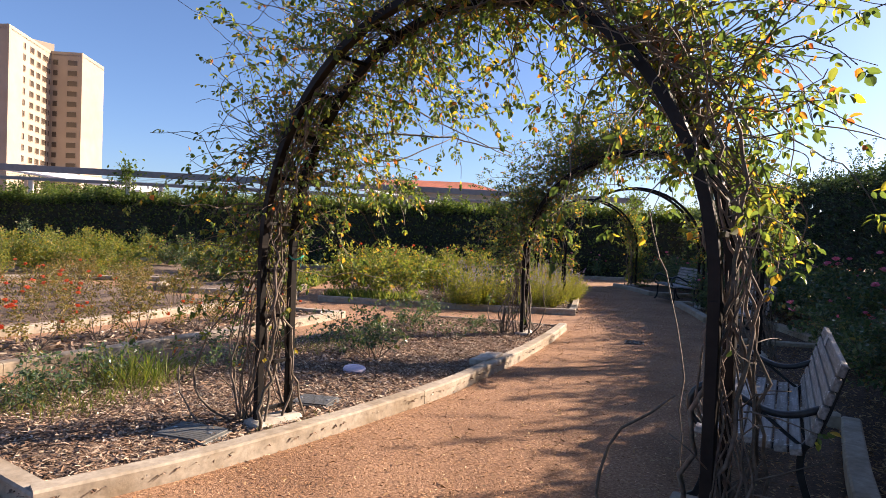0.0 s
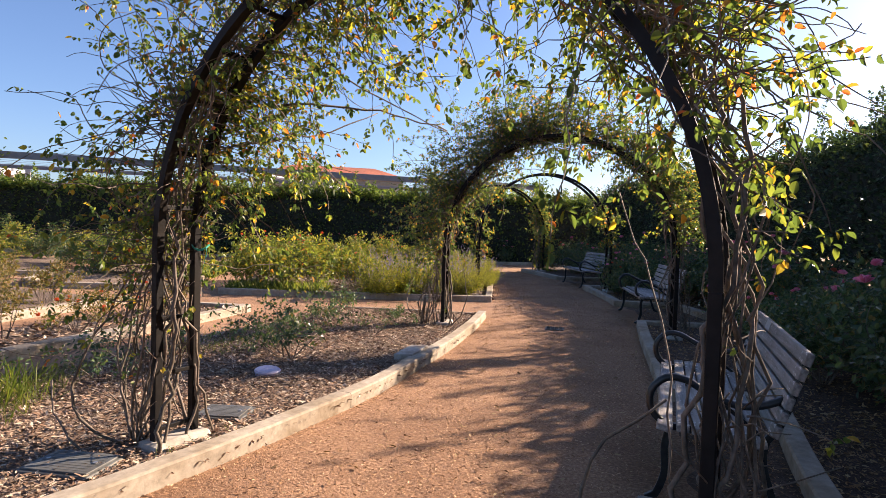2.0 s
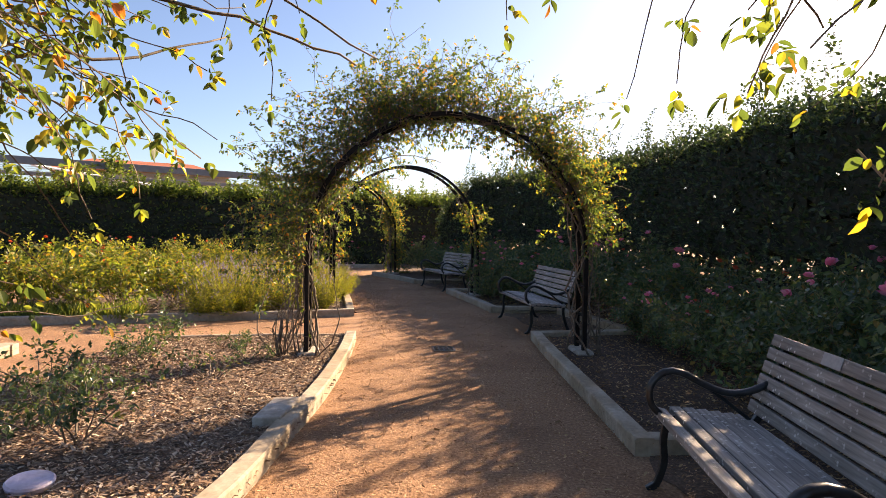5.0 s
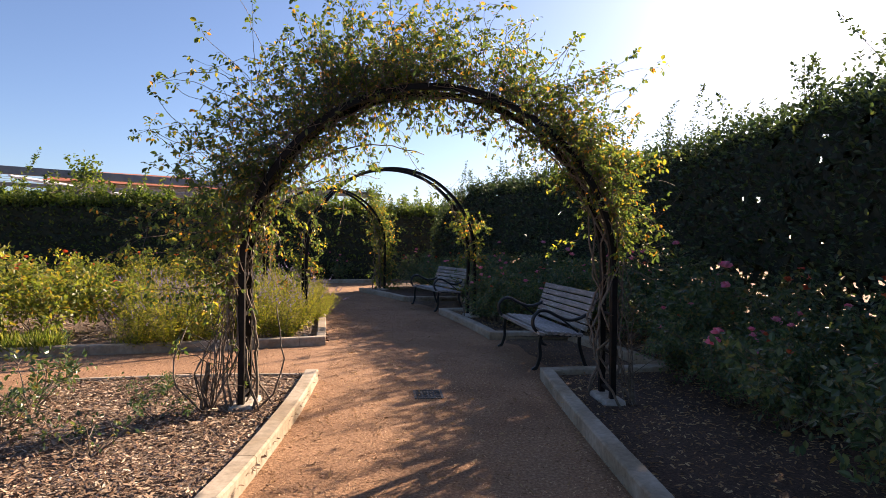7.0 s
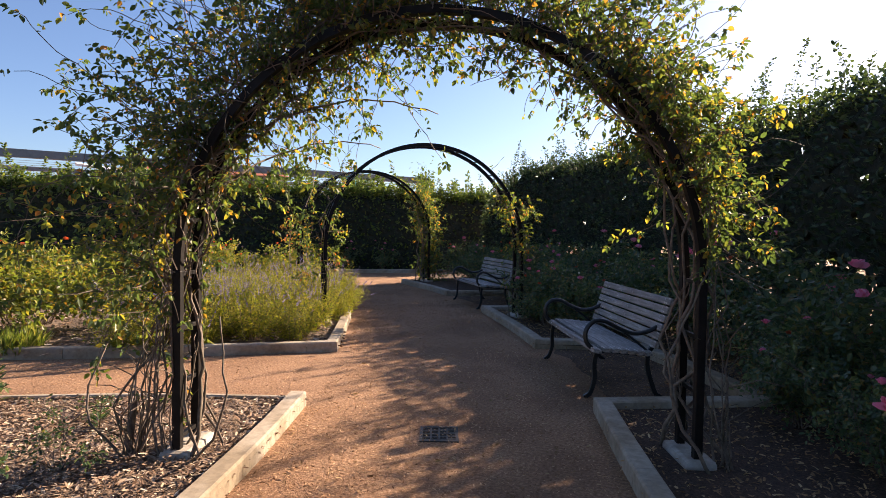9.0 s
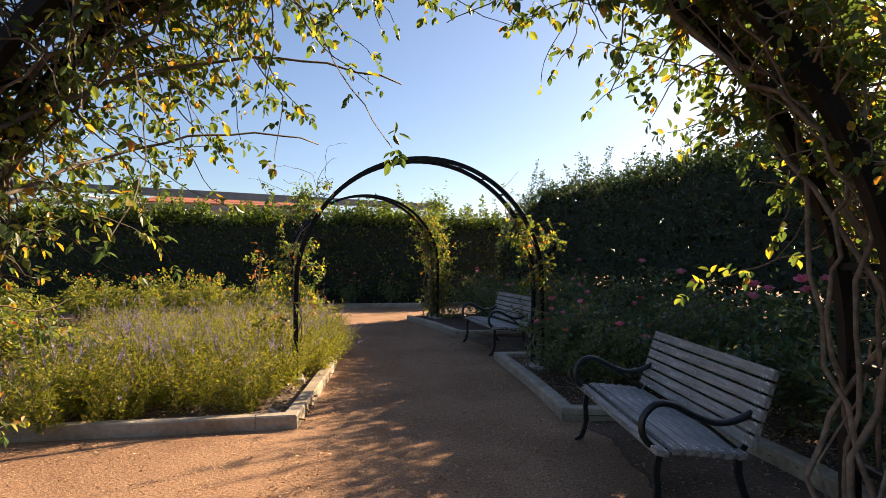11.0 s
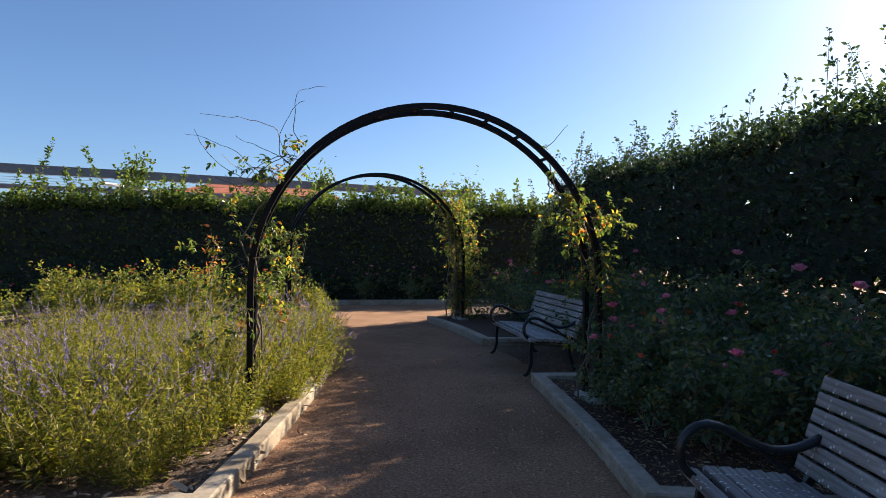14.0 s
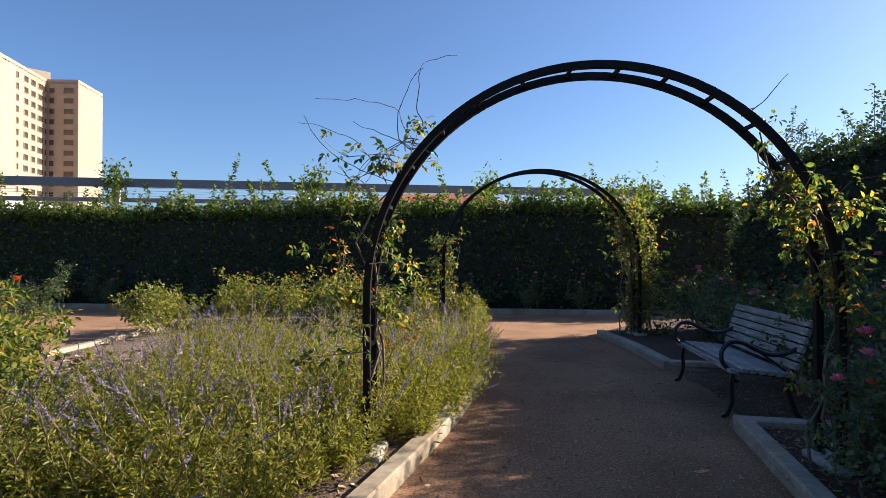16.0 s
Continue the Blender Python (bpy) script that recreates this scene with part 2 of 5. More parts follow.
class Geo:
    """Collects vertices and faces of one mesh."""

    def __init__(self):
        self.v, self.f = [], []

    def box(self, lo, hi, m=None):
        k = len(self.v)
        for x in (lo[0], hi[0]):
            for y in (lo[1], hi[1]):
                for z in (lo[2], hi[2]):
                    p = Vector((x, y, z))
                    self.v.append(tuple(m @ p) if m else tuple(p))
        self.f += [tuple(k + i for i in q) for q in ((0, 1, 3, 2), (4, 6, 7, 5), (0, 4, 5, 1), (2, 3, 7, 6), (0, 2, 6, 4), (1, 5, 7, 3))]
        return self

    def tube(self, pts, radii, sides=5, closed_ends=True):
        k = len(self.v)
        n = len(pts)
        pts = [Vector(p) for p in pts]
        up = None
        for i, p in enumerate(pts):
            t = (pts[min(i + 1, n - 1)] - pts[max(i - 1, 0)]).normalized()
            if up is None:
                up = Vector((0, 0, 1)) if abs(t.z) < 0.9 else Vector((1, 0, 0))
            a = t.cross(up).normalized()
            up = a.cross(t).normalized()
            r = radii[i] if hasattr(radii, "__len__") else radii
            for s in range(sides):
                w = 2 * math.pi * s / sides
                self.v.append(tuple(p + r * (math.cos(w) * a + math.sin(w) * up)))
        for i in range(n - 1):
            for s in range(sides):
                s2 = (s + 1) % sides
                self.f.append((k + i * sides + s, k + i * sides + s2, k + (i + 1) * sides + s2, k + (i + 1) * sides + s))
        if closed_ends:
            self.f.append(tuple(k + s for s in reversed(range(sides))))
            self.f.append(tuple(k + (n - 1) * sides + s for s in range(sides)))
        return self

    def sweep(self, pts, section, closed=False, up=(0, 0, 1)):
        """Carries a section [(out, up), ...] along a line."""
        k, n, c = len(self.v), len(pts), len(section)
        pts = [Vector(p) for p in pts]
        upv = Vector(up)
        for i, p in enumerate(pts):
            a = (pts[i] - pts[i - 1]).normalized() if i or closed else None
            b = (pts[(i + 1) % n] - pts[i]).normalized() if i < n - 1 or closed else None
            t = ((a or b) + (b or a)).normalized()
            side = t.cross(upv).normalized()
            stretch = 1 / max(0.5, t.dot(b or a))
            for o, u in section:
                self.v.append(tuple(p + side * o * stretch + upv * u))
        for i in range(n if closed else n - 1):
            j = (i + 1) % n
            for s in range(c):
                s2 = (s + 1) % c
                self.f.append((k + i * c + s, k + i * c + s2, k + j * c + s2, k + j * c + s))
        if not closed:
            self.f.append(tuple(k + s for s in reversed(range(c))))
            self.f.append(tuple(k + (n - 1) * c + s for s in range(c)))
        return self

    def mesh(self, name, smooth=False):
        me = bpy.data.meshes.new(name)
        me.from_pydata(self.v, [], self.f)
        if smooth:
            me.polygons.foreach_set("use_smooth", [True] * len(me.polygons))
        me.update()
        return me


def tidy(me, bevel=0.0):
    bm = bmesh.new()
    bm.from_mesh(me)
    bmesh.ops.recalc_face_normals(bm, faces=bm.faces)
    if bevel:
        bmesh.ops.bevel(bm, geom=list(bm.edges), offset=bevel, segments=2, profile=0.5, affect="EDGES", clamp_overlap=True)
    bm.to_mesh(me)
    bm.free()
    return me


def put(name, me, mat, parent=None, label="", m=None, **tags):
    """Links a mesh as one object, as a part where a parent is given."""
    if not me.materials:
        me.materials.append(mat)
    ob = new(name, me)
    if parent:
        ob.parent = parent
    if m:
        ob.matrix_basis = m
    return tagged(ob, label, **tags)


def empty(name, m, label, category, group="", kind=""):
    ob = new(name)
    ob.matrix_basis = m
    ob.empty_display_size = 0.1
    return tagged(ob, label, category, group, kind)


OVATE = np.array([(0, 0, 0), (-0.27, 0.34, 0.07), (-0.22, 0.7, 0.04), (0, 1, -0.06), (0.22, 0.7, 0.04), (0.27, 0.34, 0.07)], float)
NARROW = np.array([(0, 0, 0), (-0.09, 0.35, 0.03), (-0.07, 0.7, 0.01), (0, 1, -0.08), (0.07, 0.7, 0.01), (0.09, 0.35, 0.03)], float)
ROUND = np.array([(0, 0, 0), (-0.42, 0.3, 0.1), (-0.4, 0.75, 0.16), (0, 1, 0.1), (0.4, 0.75, 0.16), (0.42, 0.3, 0.1)], float)
LEAFLET = np.array([(0, 0, 0), (-0.21, 0.16, 0.05), (-0.31, 0.42, 0.08), (-0.22, 0.74, 0.03), (0, 1, -0.12), (0.22, 0.74, 0.03), (0.31, 0.42, 0.08), (0.21, 0.16, 0.05)], float)
SHARD = np.array([(-0.14, 0, 0), (-0.17, 0.5, 0.05), (-0.08, 1, 0.0), (0.1, 0.97, 0.02), (0.16, 0.5, 0.06), (0.13, 0.03, 0)], float)


def unit(a):
    return a / np.maximum(np.linalg.norm(a, axis=-1, keepdims=True), 1e-9)


def leaf_mesh(name, P, D, S, shape=OVATE, lean=0.6, face=None):
    """Many leaves in one mesh: foot, way and length of each."""
    P, D = np.asarray(P, float).reshape(-1, 3), unit(np.asarray(D, float).reshape(-1, 3))
    n = len(P)
    S = np.broadcast_to(np.asarray(S, float), (n,))[:, None, None]
    N = rng.normal(size=(n, 3)) * lean + (np.array([0, 0, 1.0]) if face is None else np.asarray(face))
    X = unit(np.cross(D, N))
    Z = np.cross(X, D)
    V = P[:, None] + S * (shape[None, :, :1] * X[:, None] + shape[None, :, 1:2] * D[:, None] + shape[None, :, 2:] * Z[:, None])
    c = len(shape)
    half = c // 2
    k = (np.arange(n) * c)[:, None, None]
    F = k + np.array([[0] + list(range(half, 0, -1)), [0] + list(range(c - 1, half - 1, -1))])[None]
    me = bpy.data.meshes.new(name)
    me.from_pydata(V.reshape(-1, 3), [], F.reshape(-1, half + 1))
    me.update()
    return me


def inside(poly, x, y):
    hit = False
    for (ax, ay), (bx, by) in zip(poly, poly[1:] + poly[:1]):
        if (ay > y) != (by > y) and x < (bx - ax) * (y - ay) / (by - ay) + ax:
            hit = not hit
    return hit


def sprinkle(poly, count, gen=rng):
    xs, ys = [p[0] for p in poly], [p[1] for p in poly]
    out = []
    while len(out) < count:
        x, y = gen.uniform(min(xs), max(xs)), gen.uniform(min(ys), max(ys))
        if inside(poly, x, y):
            out.append((x, y))
    return np.array(out)


def curve(pts, step=0.4):
    """A smooth line through points on the ground."""
    pts = [Vector((*p, 0)) if len(p) == 2 else Vector(p) for p in pts]
    ext = [2 * pts[0] - pts[1]] + pts + [2 * pts[-1] - pts[-2]]
    out = []
    for i in range(1, len(ext) - 2):
        a, b, c, d = ext[i - 1:i + 3]
        m = max(1, int((c - b).length / step))
        for j in range(m):
            t = j / m
            out.append(0.5 * (2 * b + (c - a) * t + (2 * a - 5 * b + 4 * c - d) * t * t + (3 * b - a - 3 * c + d) * t ** 3))
    return out + [pts[-1]]


# ---- ground, beds and kerbs ----
g = Geo()
ring = [-900, -60, 40, 900]
for yy in ring:
    for xx in ring:
        g.v.append((xx, yy, 0))
for j in range(3):
    for i in range(3):
        g.f.append((j * 4 + i, j * 4 + i + 1, j * 4 + i + 5, j * 4 + i + 4))
put("ground", g.mesh("ground"), M_GRAVEL, label="tan pink decomposed granite path ground", category="ground", kind="structure")

BED_A = [(-2.53, 0.45), (-2.42, 1.1), (-2.37, 2.0), (-2.38, 2.8), (-2.43, 3.65), (-2.56, 4.4), (-2.71, 5.3), (-2.89, 6.1), (-3.12, 7.0), (-3.42, 7.99)]
A_FAR = [(-3.42, 7.99), (-4.7, 7.57), (-5.7, 7.1)]
A_SIDE = [(-5.7, 7.1), (-5.35, 4.5), (-5.12, 2.5), (-5.0, 0.1)]
A_NEAR = [(-5.0, 0.1), (-3.11, 0.40), (-2.53, 0.45)]
B_SIDE = [(-5.6, 0.0), (-5.7, 1.2), (-5.97, 3.0), (-6.25, 4.8), (-6.6, 6.22)]
B_FAR = [(-6.6, 6.22), (-7.8, 5.75)]
D_SIDE = [(-7.8, -0.6), (-7.86, 1.82), (-8.05, 2.9), (-8.45, 4.5), (-8.75, 5.6)]
C_NEAR = [(-8.7, 7.4), (-6.55, 8.48), (-5.3, 9.16), (-4.15, 9.86)]
C_SIDE = [(-4.15, 9.86), (-4.37, 10.4), (-4.86, 11.54), (-5.35, 12.6), (-6.3, 14.3), (-7.4, 15.9)]
R1_SIDE = [(-0.40, 4.80), (-0.61, 5.7), (-0.85, 6.7), (-1.06, 7.6), (-1.28, 8.63)]
R2_SIDE = [(-2.09, 10.89), (-2.36, 11.5), (-2.74, 12.3), (-3.44, 13.66)]
R3_SIDE = [(-4.71, 15.73), (-5.6, 16.85), (-6.63, 17.95)]
R0_SIDE = [(0.05, 0.95), (-0.10, 1.8), (-0.20, 2.62)]
U_FAR = Vector((0.848, 0.53, 0))
N_FAR = Vector((-0.53, 0.848, 0))
FAR_KERB = [tuple((N_FAR * 22.3 + U_FAR * s).to_2d()) for s in (-30, -20, -10, 0, 5.5)]


def kerb(line, height=0.115, width=0.13, side=-1, joints=2.4):
    """A low concrete kerb along a line, cast in lengths with a thin joint between them."""
    pts = curve(line, 0.3)
    runs, run, length = [], [pts[0]], 0.0
    for a, b in zip(pts, pts[1:]):
        run.append(b)
        length += (b - a).length
        if length > joints:
            runs.append(run)
            run, length = [b], 0.0
    if len(run) > 1:
        runs.append(run)
    lo, hi = (0, width) if side > 0 else (-width, 0)
    e = 0.012
    section = [(lo, -0.03), (hi, -0.03), (hi, height - e), (hi - e, height), (lo + e, height), (lo, height - e)]
    for r in runs:
        r = list(r)
        r[-1] = r[-1] - (r[-1] - r[-2]).normalized() * 0.006
        r = [p + Vector((0, 0, 0.006 * noise.noise(p * 1.3))) for p in r]
        put("kerb", tidy(Geo().sweep(r, section).mesh("kerb")), M_KERB, label="low worn tan concrete kerb edging a rose bed", category="kerb", kind="structure")


kerb(BED_A)
kerb(A_FAR, 0.08, 0.06)
kerb(A_NEAR, 0.1, 0.12)
kerb(B_SIDE[::-1], side=1, width=0.16)
kerb(B_FAR, side=-1)
kerb(D_SIDE[::-1], side=1, width=0.16)
kerb(C_NEAR, 0.115, 0.12)
kerb(C_SIDE)
kerb(R1_SIDE, side=1)
kerb([(-1.28, 8.63), (-0.69, 8.89), (0.0, 9.2)], side=1)
kerb([(0.38, 5.02), (-0.40, 4.80)], side=1)
kerb([(0.62, 2.74), (0.49, 3.7), (0.38, 5.02)], side=1)
kerb([(-0.20, 2.62), (0.62, 2.72)], side=1)
kerb([(1.2, 0.85), (0.05, 0.95)], side=1)
kerb(R0_SIDE, side=1)
kerb(R2_SIDE, side=1)
kerb([(-1.0, 11.2), (-2.09, 10.89)], side=1)
kerb([(-0.05, 9.2), (-0.5, 10.2), (-1.0, 11.1)], side=1)
kerb([(-3.44, 13.66), (-2.6, 14.12)], side=1)
kerb(R3_SIDE, side=1)
kerb([(-3.5, 16.3), (-4.71, 15.73)], side=1)
kerb([(-2.6, 14.15), (-3.0, 15.2), (-3.5, 16.2)], side=1)
kerb(FAR_KERB, side=-1)
kerb([(-9.6, 7.5), (-10.9, 8.9), (-12.4, 10.6), (-13.6, 12.2)], side=-1)
kerb([(-16.6, 2.0), (-16.5, 4.1), (-15.9, 5.6), (-14.3, 7.4)], side=1, width=0.16)
kerb([(-9.4, 7.4), (-12.2, 5.9), (-14.3, 7.4)], side=1)
kerb([(-10.9, 10.6), (-12.6, 12.9), (-13.8, 14.6)], side=1)

BED_POLYS = [
    [p for p in BED_A] + A_FAR[1:] + A_SIDE[1:] + [(-3.11, 0.40)],
    B_SIDE + [(-7.8, 5.75), (-7.3, 3.0), (-7.15, 0.0)],
    D_SIDE + [(-12.2, 5.4), (-14.5, 5.0), (-15.2, 2.0), (-14.5, -1.5)],
    C_NEAR[:3] + C_SIDE + [(-10.6, 13.2), (-10.9, 10.6)],
    R1_SIDE + [(0.0, 9.2), (2.6, 10.0), (3.2, 5.6), (0.38, 5.02)],
    R2_SIDE + [(-2.6, 14.15), (-0.2, 15.6), (0.9, 12.4), (-1.0, 11.1)],
    R3_SIDE + [(-6.7, 20.5), (-5.0, 21.8), (-1.9, 18.2), (-3.5, 16.2)],
    R0_SIDE + [(0.62, 2.72), (3.4, 3.2), (3.6, 0.8), (1.2, 0.85)],
    [(0.62, 2.74), (0.38, 5.02), (3.2, 5.6), (3.4, 3.2)],
    [(0.0, 9.2), (-0.5, 10.2), (-1.0, 11.1), (0.9, 12.4), (2.4, 9.9)],
    [(-2.6, 14.15), (-3.0, 15.2), (-3.5, 16.2), (-1.9, 18.2), (-0.2, 15.6)],
    [tuple((N_FAR * 22.35 + U_FAR * -30).to_2d()), tuple((N_FAR * 22.35 + U_FAR * 6).to_2d()), tuple((N_FAR * 25 + U_FAR * 7).to_2d()), tuple((N_FAR * 25 + U_FAR * -30).to_2d())],
    [(-16.5, 4.1), (-14.3, 7.4), (-19.5, 10.8), (-24, 6), (-22, 1)],
    [(-9.6, 7.6), (-10.9, 8.9), (-13.6, 12.2), (-16.5, 10.5), (-14.3, 7.6), (-12.2, 6.1)],
    [(-10.9, 10.6), (-13.8, 14.6), (-12.5, 17.0), (-8.0, 16.6), (-10.6, 13.4)],
]
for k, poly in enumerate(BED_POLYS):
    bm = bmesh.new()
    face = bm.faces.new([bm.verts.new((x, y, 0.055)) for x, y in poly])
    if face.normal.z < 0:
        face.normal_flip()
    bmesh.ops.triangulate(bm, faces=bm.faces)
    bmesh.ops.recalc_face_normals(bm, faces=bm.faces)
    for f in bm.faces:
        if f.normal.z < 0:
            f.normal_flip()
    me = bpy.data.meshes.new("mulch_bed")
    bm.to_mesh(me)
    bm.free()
    # beds along the hedge take the mulch with shade in its colour
    shade_painted = k in (4, 5, 6, 7, 8, 9, 10)
    put("mulch_bed", me, M_MULCH_SHADE if shade_painted else M_MULCH, label="brown mulch of the border below the hedge, shade painted into its colour" if shade_painted else "brown bark mulch of a rose bed", category="mulch", kind="structure")

# dark granite sheets that paint the shade under and behind the benches
M_BENCH_SHADE = surface("granite with bench shade", [(0.28, (0.06, 0.034, 0.021)), (0.5, (0.125, 0.075, 0.047)), (0.72, (0.22, 0.145, 0.098))], 48, (0.6, 0.58, 0.56), 1.6, 0.95, bump=0.8, bump_scale=60, depth=0.016)
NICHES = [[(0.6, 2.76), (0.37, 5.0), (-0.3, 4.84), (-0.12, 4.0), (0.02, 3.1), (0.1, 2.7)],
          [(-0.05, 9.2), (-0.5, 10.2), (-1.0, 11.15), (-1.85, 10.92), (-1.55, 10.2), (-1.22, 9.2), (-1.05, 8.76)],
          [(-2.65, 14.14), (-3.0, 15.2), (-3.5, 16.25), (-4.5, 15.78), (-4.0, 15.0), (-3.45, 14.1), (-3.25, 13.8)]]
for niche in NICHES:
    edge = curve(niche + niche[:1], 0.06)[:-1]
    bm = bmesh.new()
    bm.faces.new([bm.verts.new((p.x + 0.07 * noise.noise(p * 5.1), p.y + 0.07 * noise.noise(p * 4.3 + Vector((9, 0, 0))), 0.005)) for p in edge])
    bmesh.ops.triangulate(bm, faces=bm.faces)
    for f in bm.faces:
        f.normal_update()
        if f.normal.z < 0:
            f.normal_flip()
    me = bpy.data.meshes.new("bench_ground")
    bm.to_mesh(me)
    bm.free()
    put("bench_ground", me, M_BENCH_SHADE, label="granite below a bench, shade painted into its colour", category="ground", kind="structure")


def chips(poly, count, name, mat, size, z, label, category):
    p = sprinkle(poly, count)
    P = np.column_stack([p, z + rng.uniform(0, 0.02, count)])
    a = rng.uniform(0, 2 * math.pi, count)
    D = np.column_stack([np.cos(a), np.sin(a), rng.normal(0, 0.25, count)])
    put(name, leaf_mesh(name, P, D, rng.uniform(size[0], size[1], count), SHARD, 0.35), mat, label=label, category=category, kind="stuff")


chips(BED_POLYS[0], 64000, "bark_chips", L_CHIP, (0.012, 0.046), 0.058, "shredded brown bark chips on a rose bed", "bark chips")
chips(BED_POLYS[1], 2500, "bark_chips", L_CHIP, (0.04, 0.1), 0.058, "shredded brown bark chips on a rose bed", "bark chips")
chips(BED_POLYS[3], 5000, "bark_chips", L_CHIP, (0.04, 0.1), 0.058, "shredded brown bark chips under the salvia", "bark chips")
for k in (4, 5, 7, 8, 9):
    chips(BED_POLYS[k], 10000, "leaf_litter", L_LITTER, (0.012, 0.042), 0.058, "dry leaves and bark scraps below the hedge", "leaf litter")
PATH_POLY = [(-2.4, 0.3), (-2.36, 2.8), (-2.7, 5.4), (-3.4, 8.0), (-4.0, 9.8), (-5.3, 12.6), (-7.3, 15.9), (-6.6, 17.9), (-4.5, 15.5), (-3.3, 13.6), (-1.9, 10.6), (-1.2, 8.6), (-0.4, 4.8), (0.05, 2.6), (0.0, 0.5)]
chips(PATH_POLY, 60000, "path_grit", L_GRIT, (0.007, 0.022), 0.0, "loose granite grit on the path", "grit")
for niche in NICHES:
    chips(niche, 1500, "path_grit", L_GRIT, (0.007, 0.02), 0.004, "loose granite grit below a bench", "grit")
    chips(niche, 260, "leaf_litter", L_LITTER, (0.015, 0.045), 0.006, "dry leaves fallen below a bench", "leaf litter")
chips(PATH_POLY, 2400, "leaf_litter", L_LITTER, (0.012, 0.042), 0.004, "dry leaves fallen on the path", "leaf litter")
chips([(-8.5, 7.3), (-4.2, 9.7), (-3.6, 8.1), (-5.8, 7.1), (-8.0, 6.2)], 4000, "path_grit", L_GRIT, (0.008, 0.024), 0.0, "loose granite grit on the cross path", "grit")

# ---- rose arches ----
RADIUS, GAP = 1.5, 0.25


def arch_point(s, spring, off=0.0):
    """The place at length s along an arch's line from its left foot, and the way out from it; off: metres outside the ring."""
    arc = math.pi * RADIUS
    if s < spring:
        return Vector((-RADIUS - off, 0, s)), Vector((-1, 0, 0))
    if s > spring + arc:
        return Vector((RADIUS + off, 0, 2 * spring + arc - s)), Vector((1, 0, 0))
    w = math.pi - (s - spring) / RADIUS
    o = Vector((math.cos(w), 0, math.sin(w)))
    return o * (RADIUS + off) + Vector((0, 0, spring)), o


def rose_arch(left, right, spring, label):
    a, b = Vector((*left, 0)), Vector((*right, 0))
    m = Matrix.Translation((a + b) / 2) @ Matrix.Rotation(math.atan2(b.y - a.y, b.x - a.x), 4, "Z")
    m = m @ Matrix.Diagonal(((b - a).length / (2 * RADIUS), 1, 1, 1))
    ob = empty("rose_arch", m.copy(), label, "garden arch", "arches over the path")
    h = 0.023
    for name, y in (("front_ring", 0.0), ("back_ring", GAP)):
        gg = Geo()
        n = 44
        for i in range(n + 1):
            w = math.pi * (1 - i / n)
            for rr, dy in ((RADIUS - h, -h), (RADIUS + h, -h), (RADIUS + h, h), (RADIUS - h, h)):
                gg.v.append((rr * math.cos(w), y + dy, spring + rr * math.sin(w)))
        for i in range(n):
            for s in range(4):
                gg.f.append((i * 4 + s, i * 4 + (s + 1) % 4, i * 4 + 4 + (s + 1) % 4, i * 4 + 4 + s))
        put(name, tidy(gg.mesh(name)), M_STEEL, ob)
        for x in (-RADIUS, RADIUS):
            put("post", tidy(Geo().box((x - 0.024, y - 0.024, 0.0), (x + 0.024, y + 0.024, spring)).mesh("post"), 0.004), M_STEEL, ob)
    rung = tidy(Geo().box((-0.012, h, -0.012), (0.012, GAP - h, 0.012)).mesh("rung"), 0.002)
    total = 2 * spring + math.pi * RADIUS
    n = int(total / 0.31)
    for i in range(n):
        p, o = arch_point((i + 0.5) * total / n, spring)
        put("rung", rung, M_STEEL, ob, m=Matrix.Translation(p))
    for x in (-RADIUS, RADIUS):
        gg = Geo().box((x - 0.09, -0.07, -0.03), (x + 0.10, GAP + 0.07, 0.10))
        put("footing", tidy(gg.mesh("footing"), 0.03), M_CONC, ob, "rough pale concrete footing")
    return ob, m


ARCHES = [
    ((-2.77, 1.86), (0.15, 1.80), 1.20, "black steel double-ring garden arch smothered in climbing rose"),
    ((-3.50, 6.71), (-0.64, 7.61), 1.13, "black steel double-ring garden arch thick with leafy climbing rose"),
    ((-5.06, 11.20), (-2.64, 12.94), 1.12, "bare black steel double-ring garden arch beside the salvia"),
    ((-8.18, 15.71), (-5.96, 18.15), 1.27, "black steel double-ring garden arch near the far hedge"),
]
arch_obs = [rose_arch(*a) for a in ARCHES]


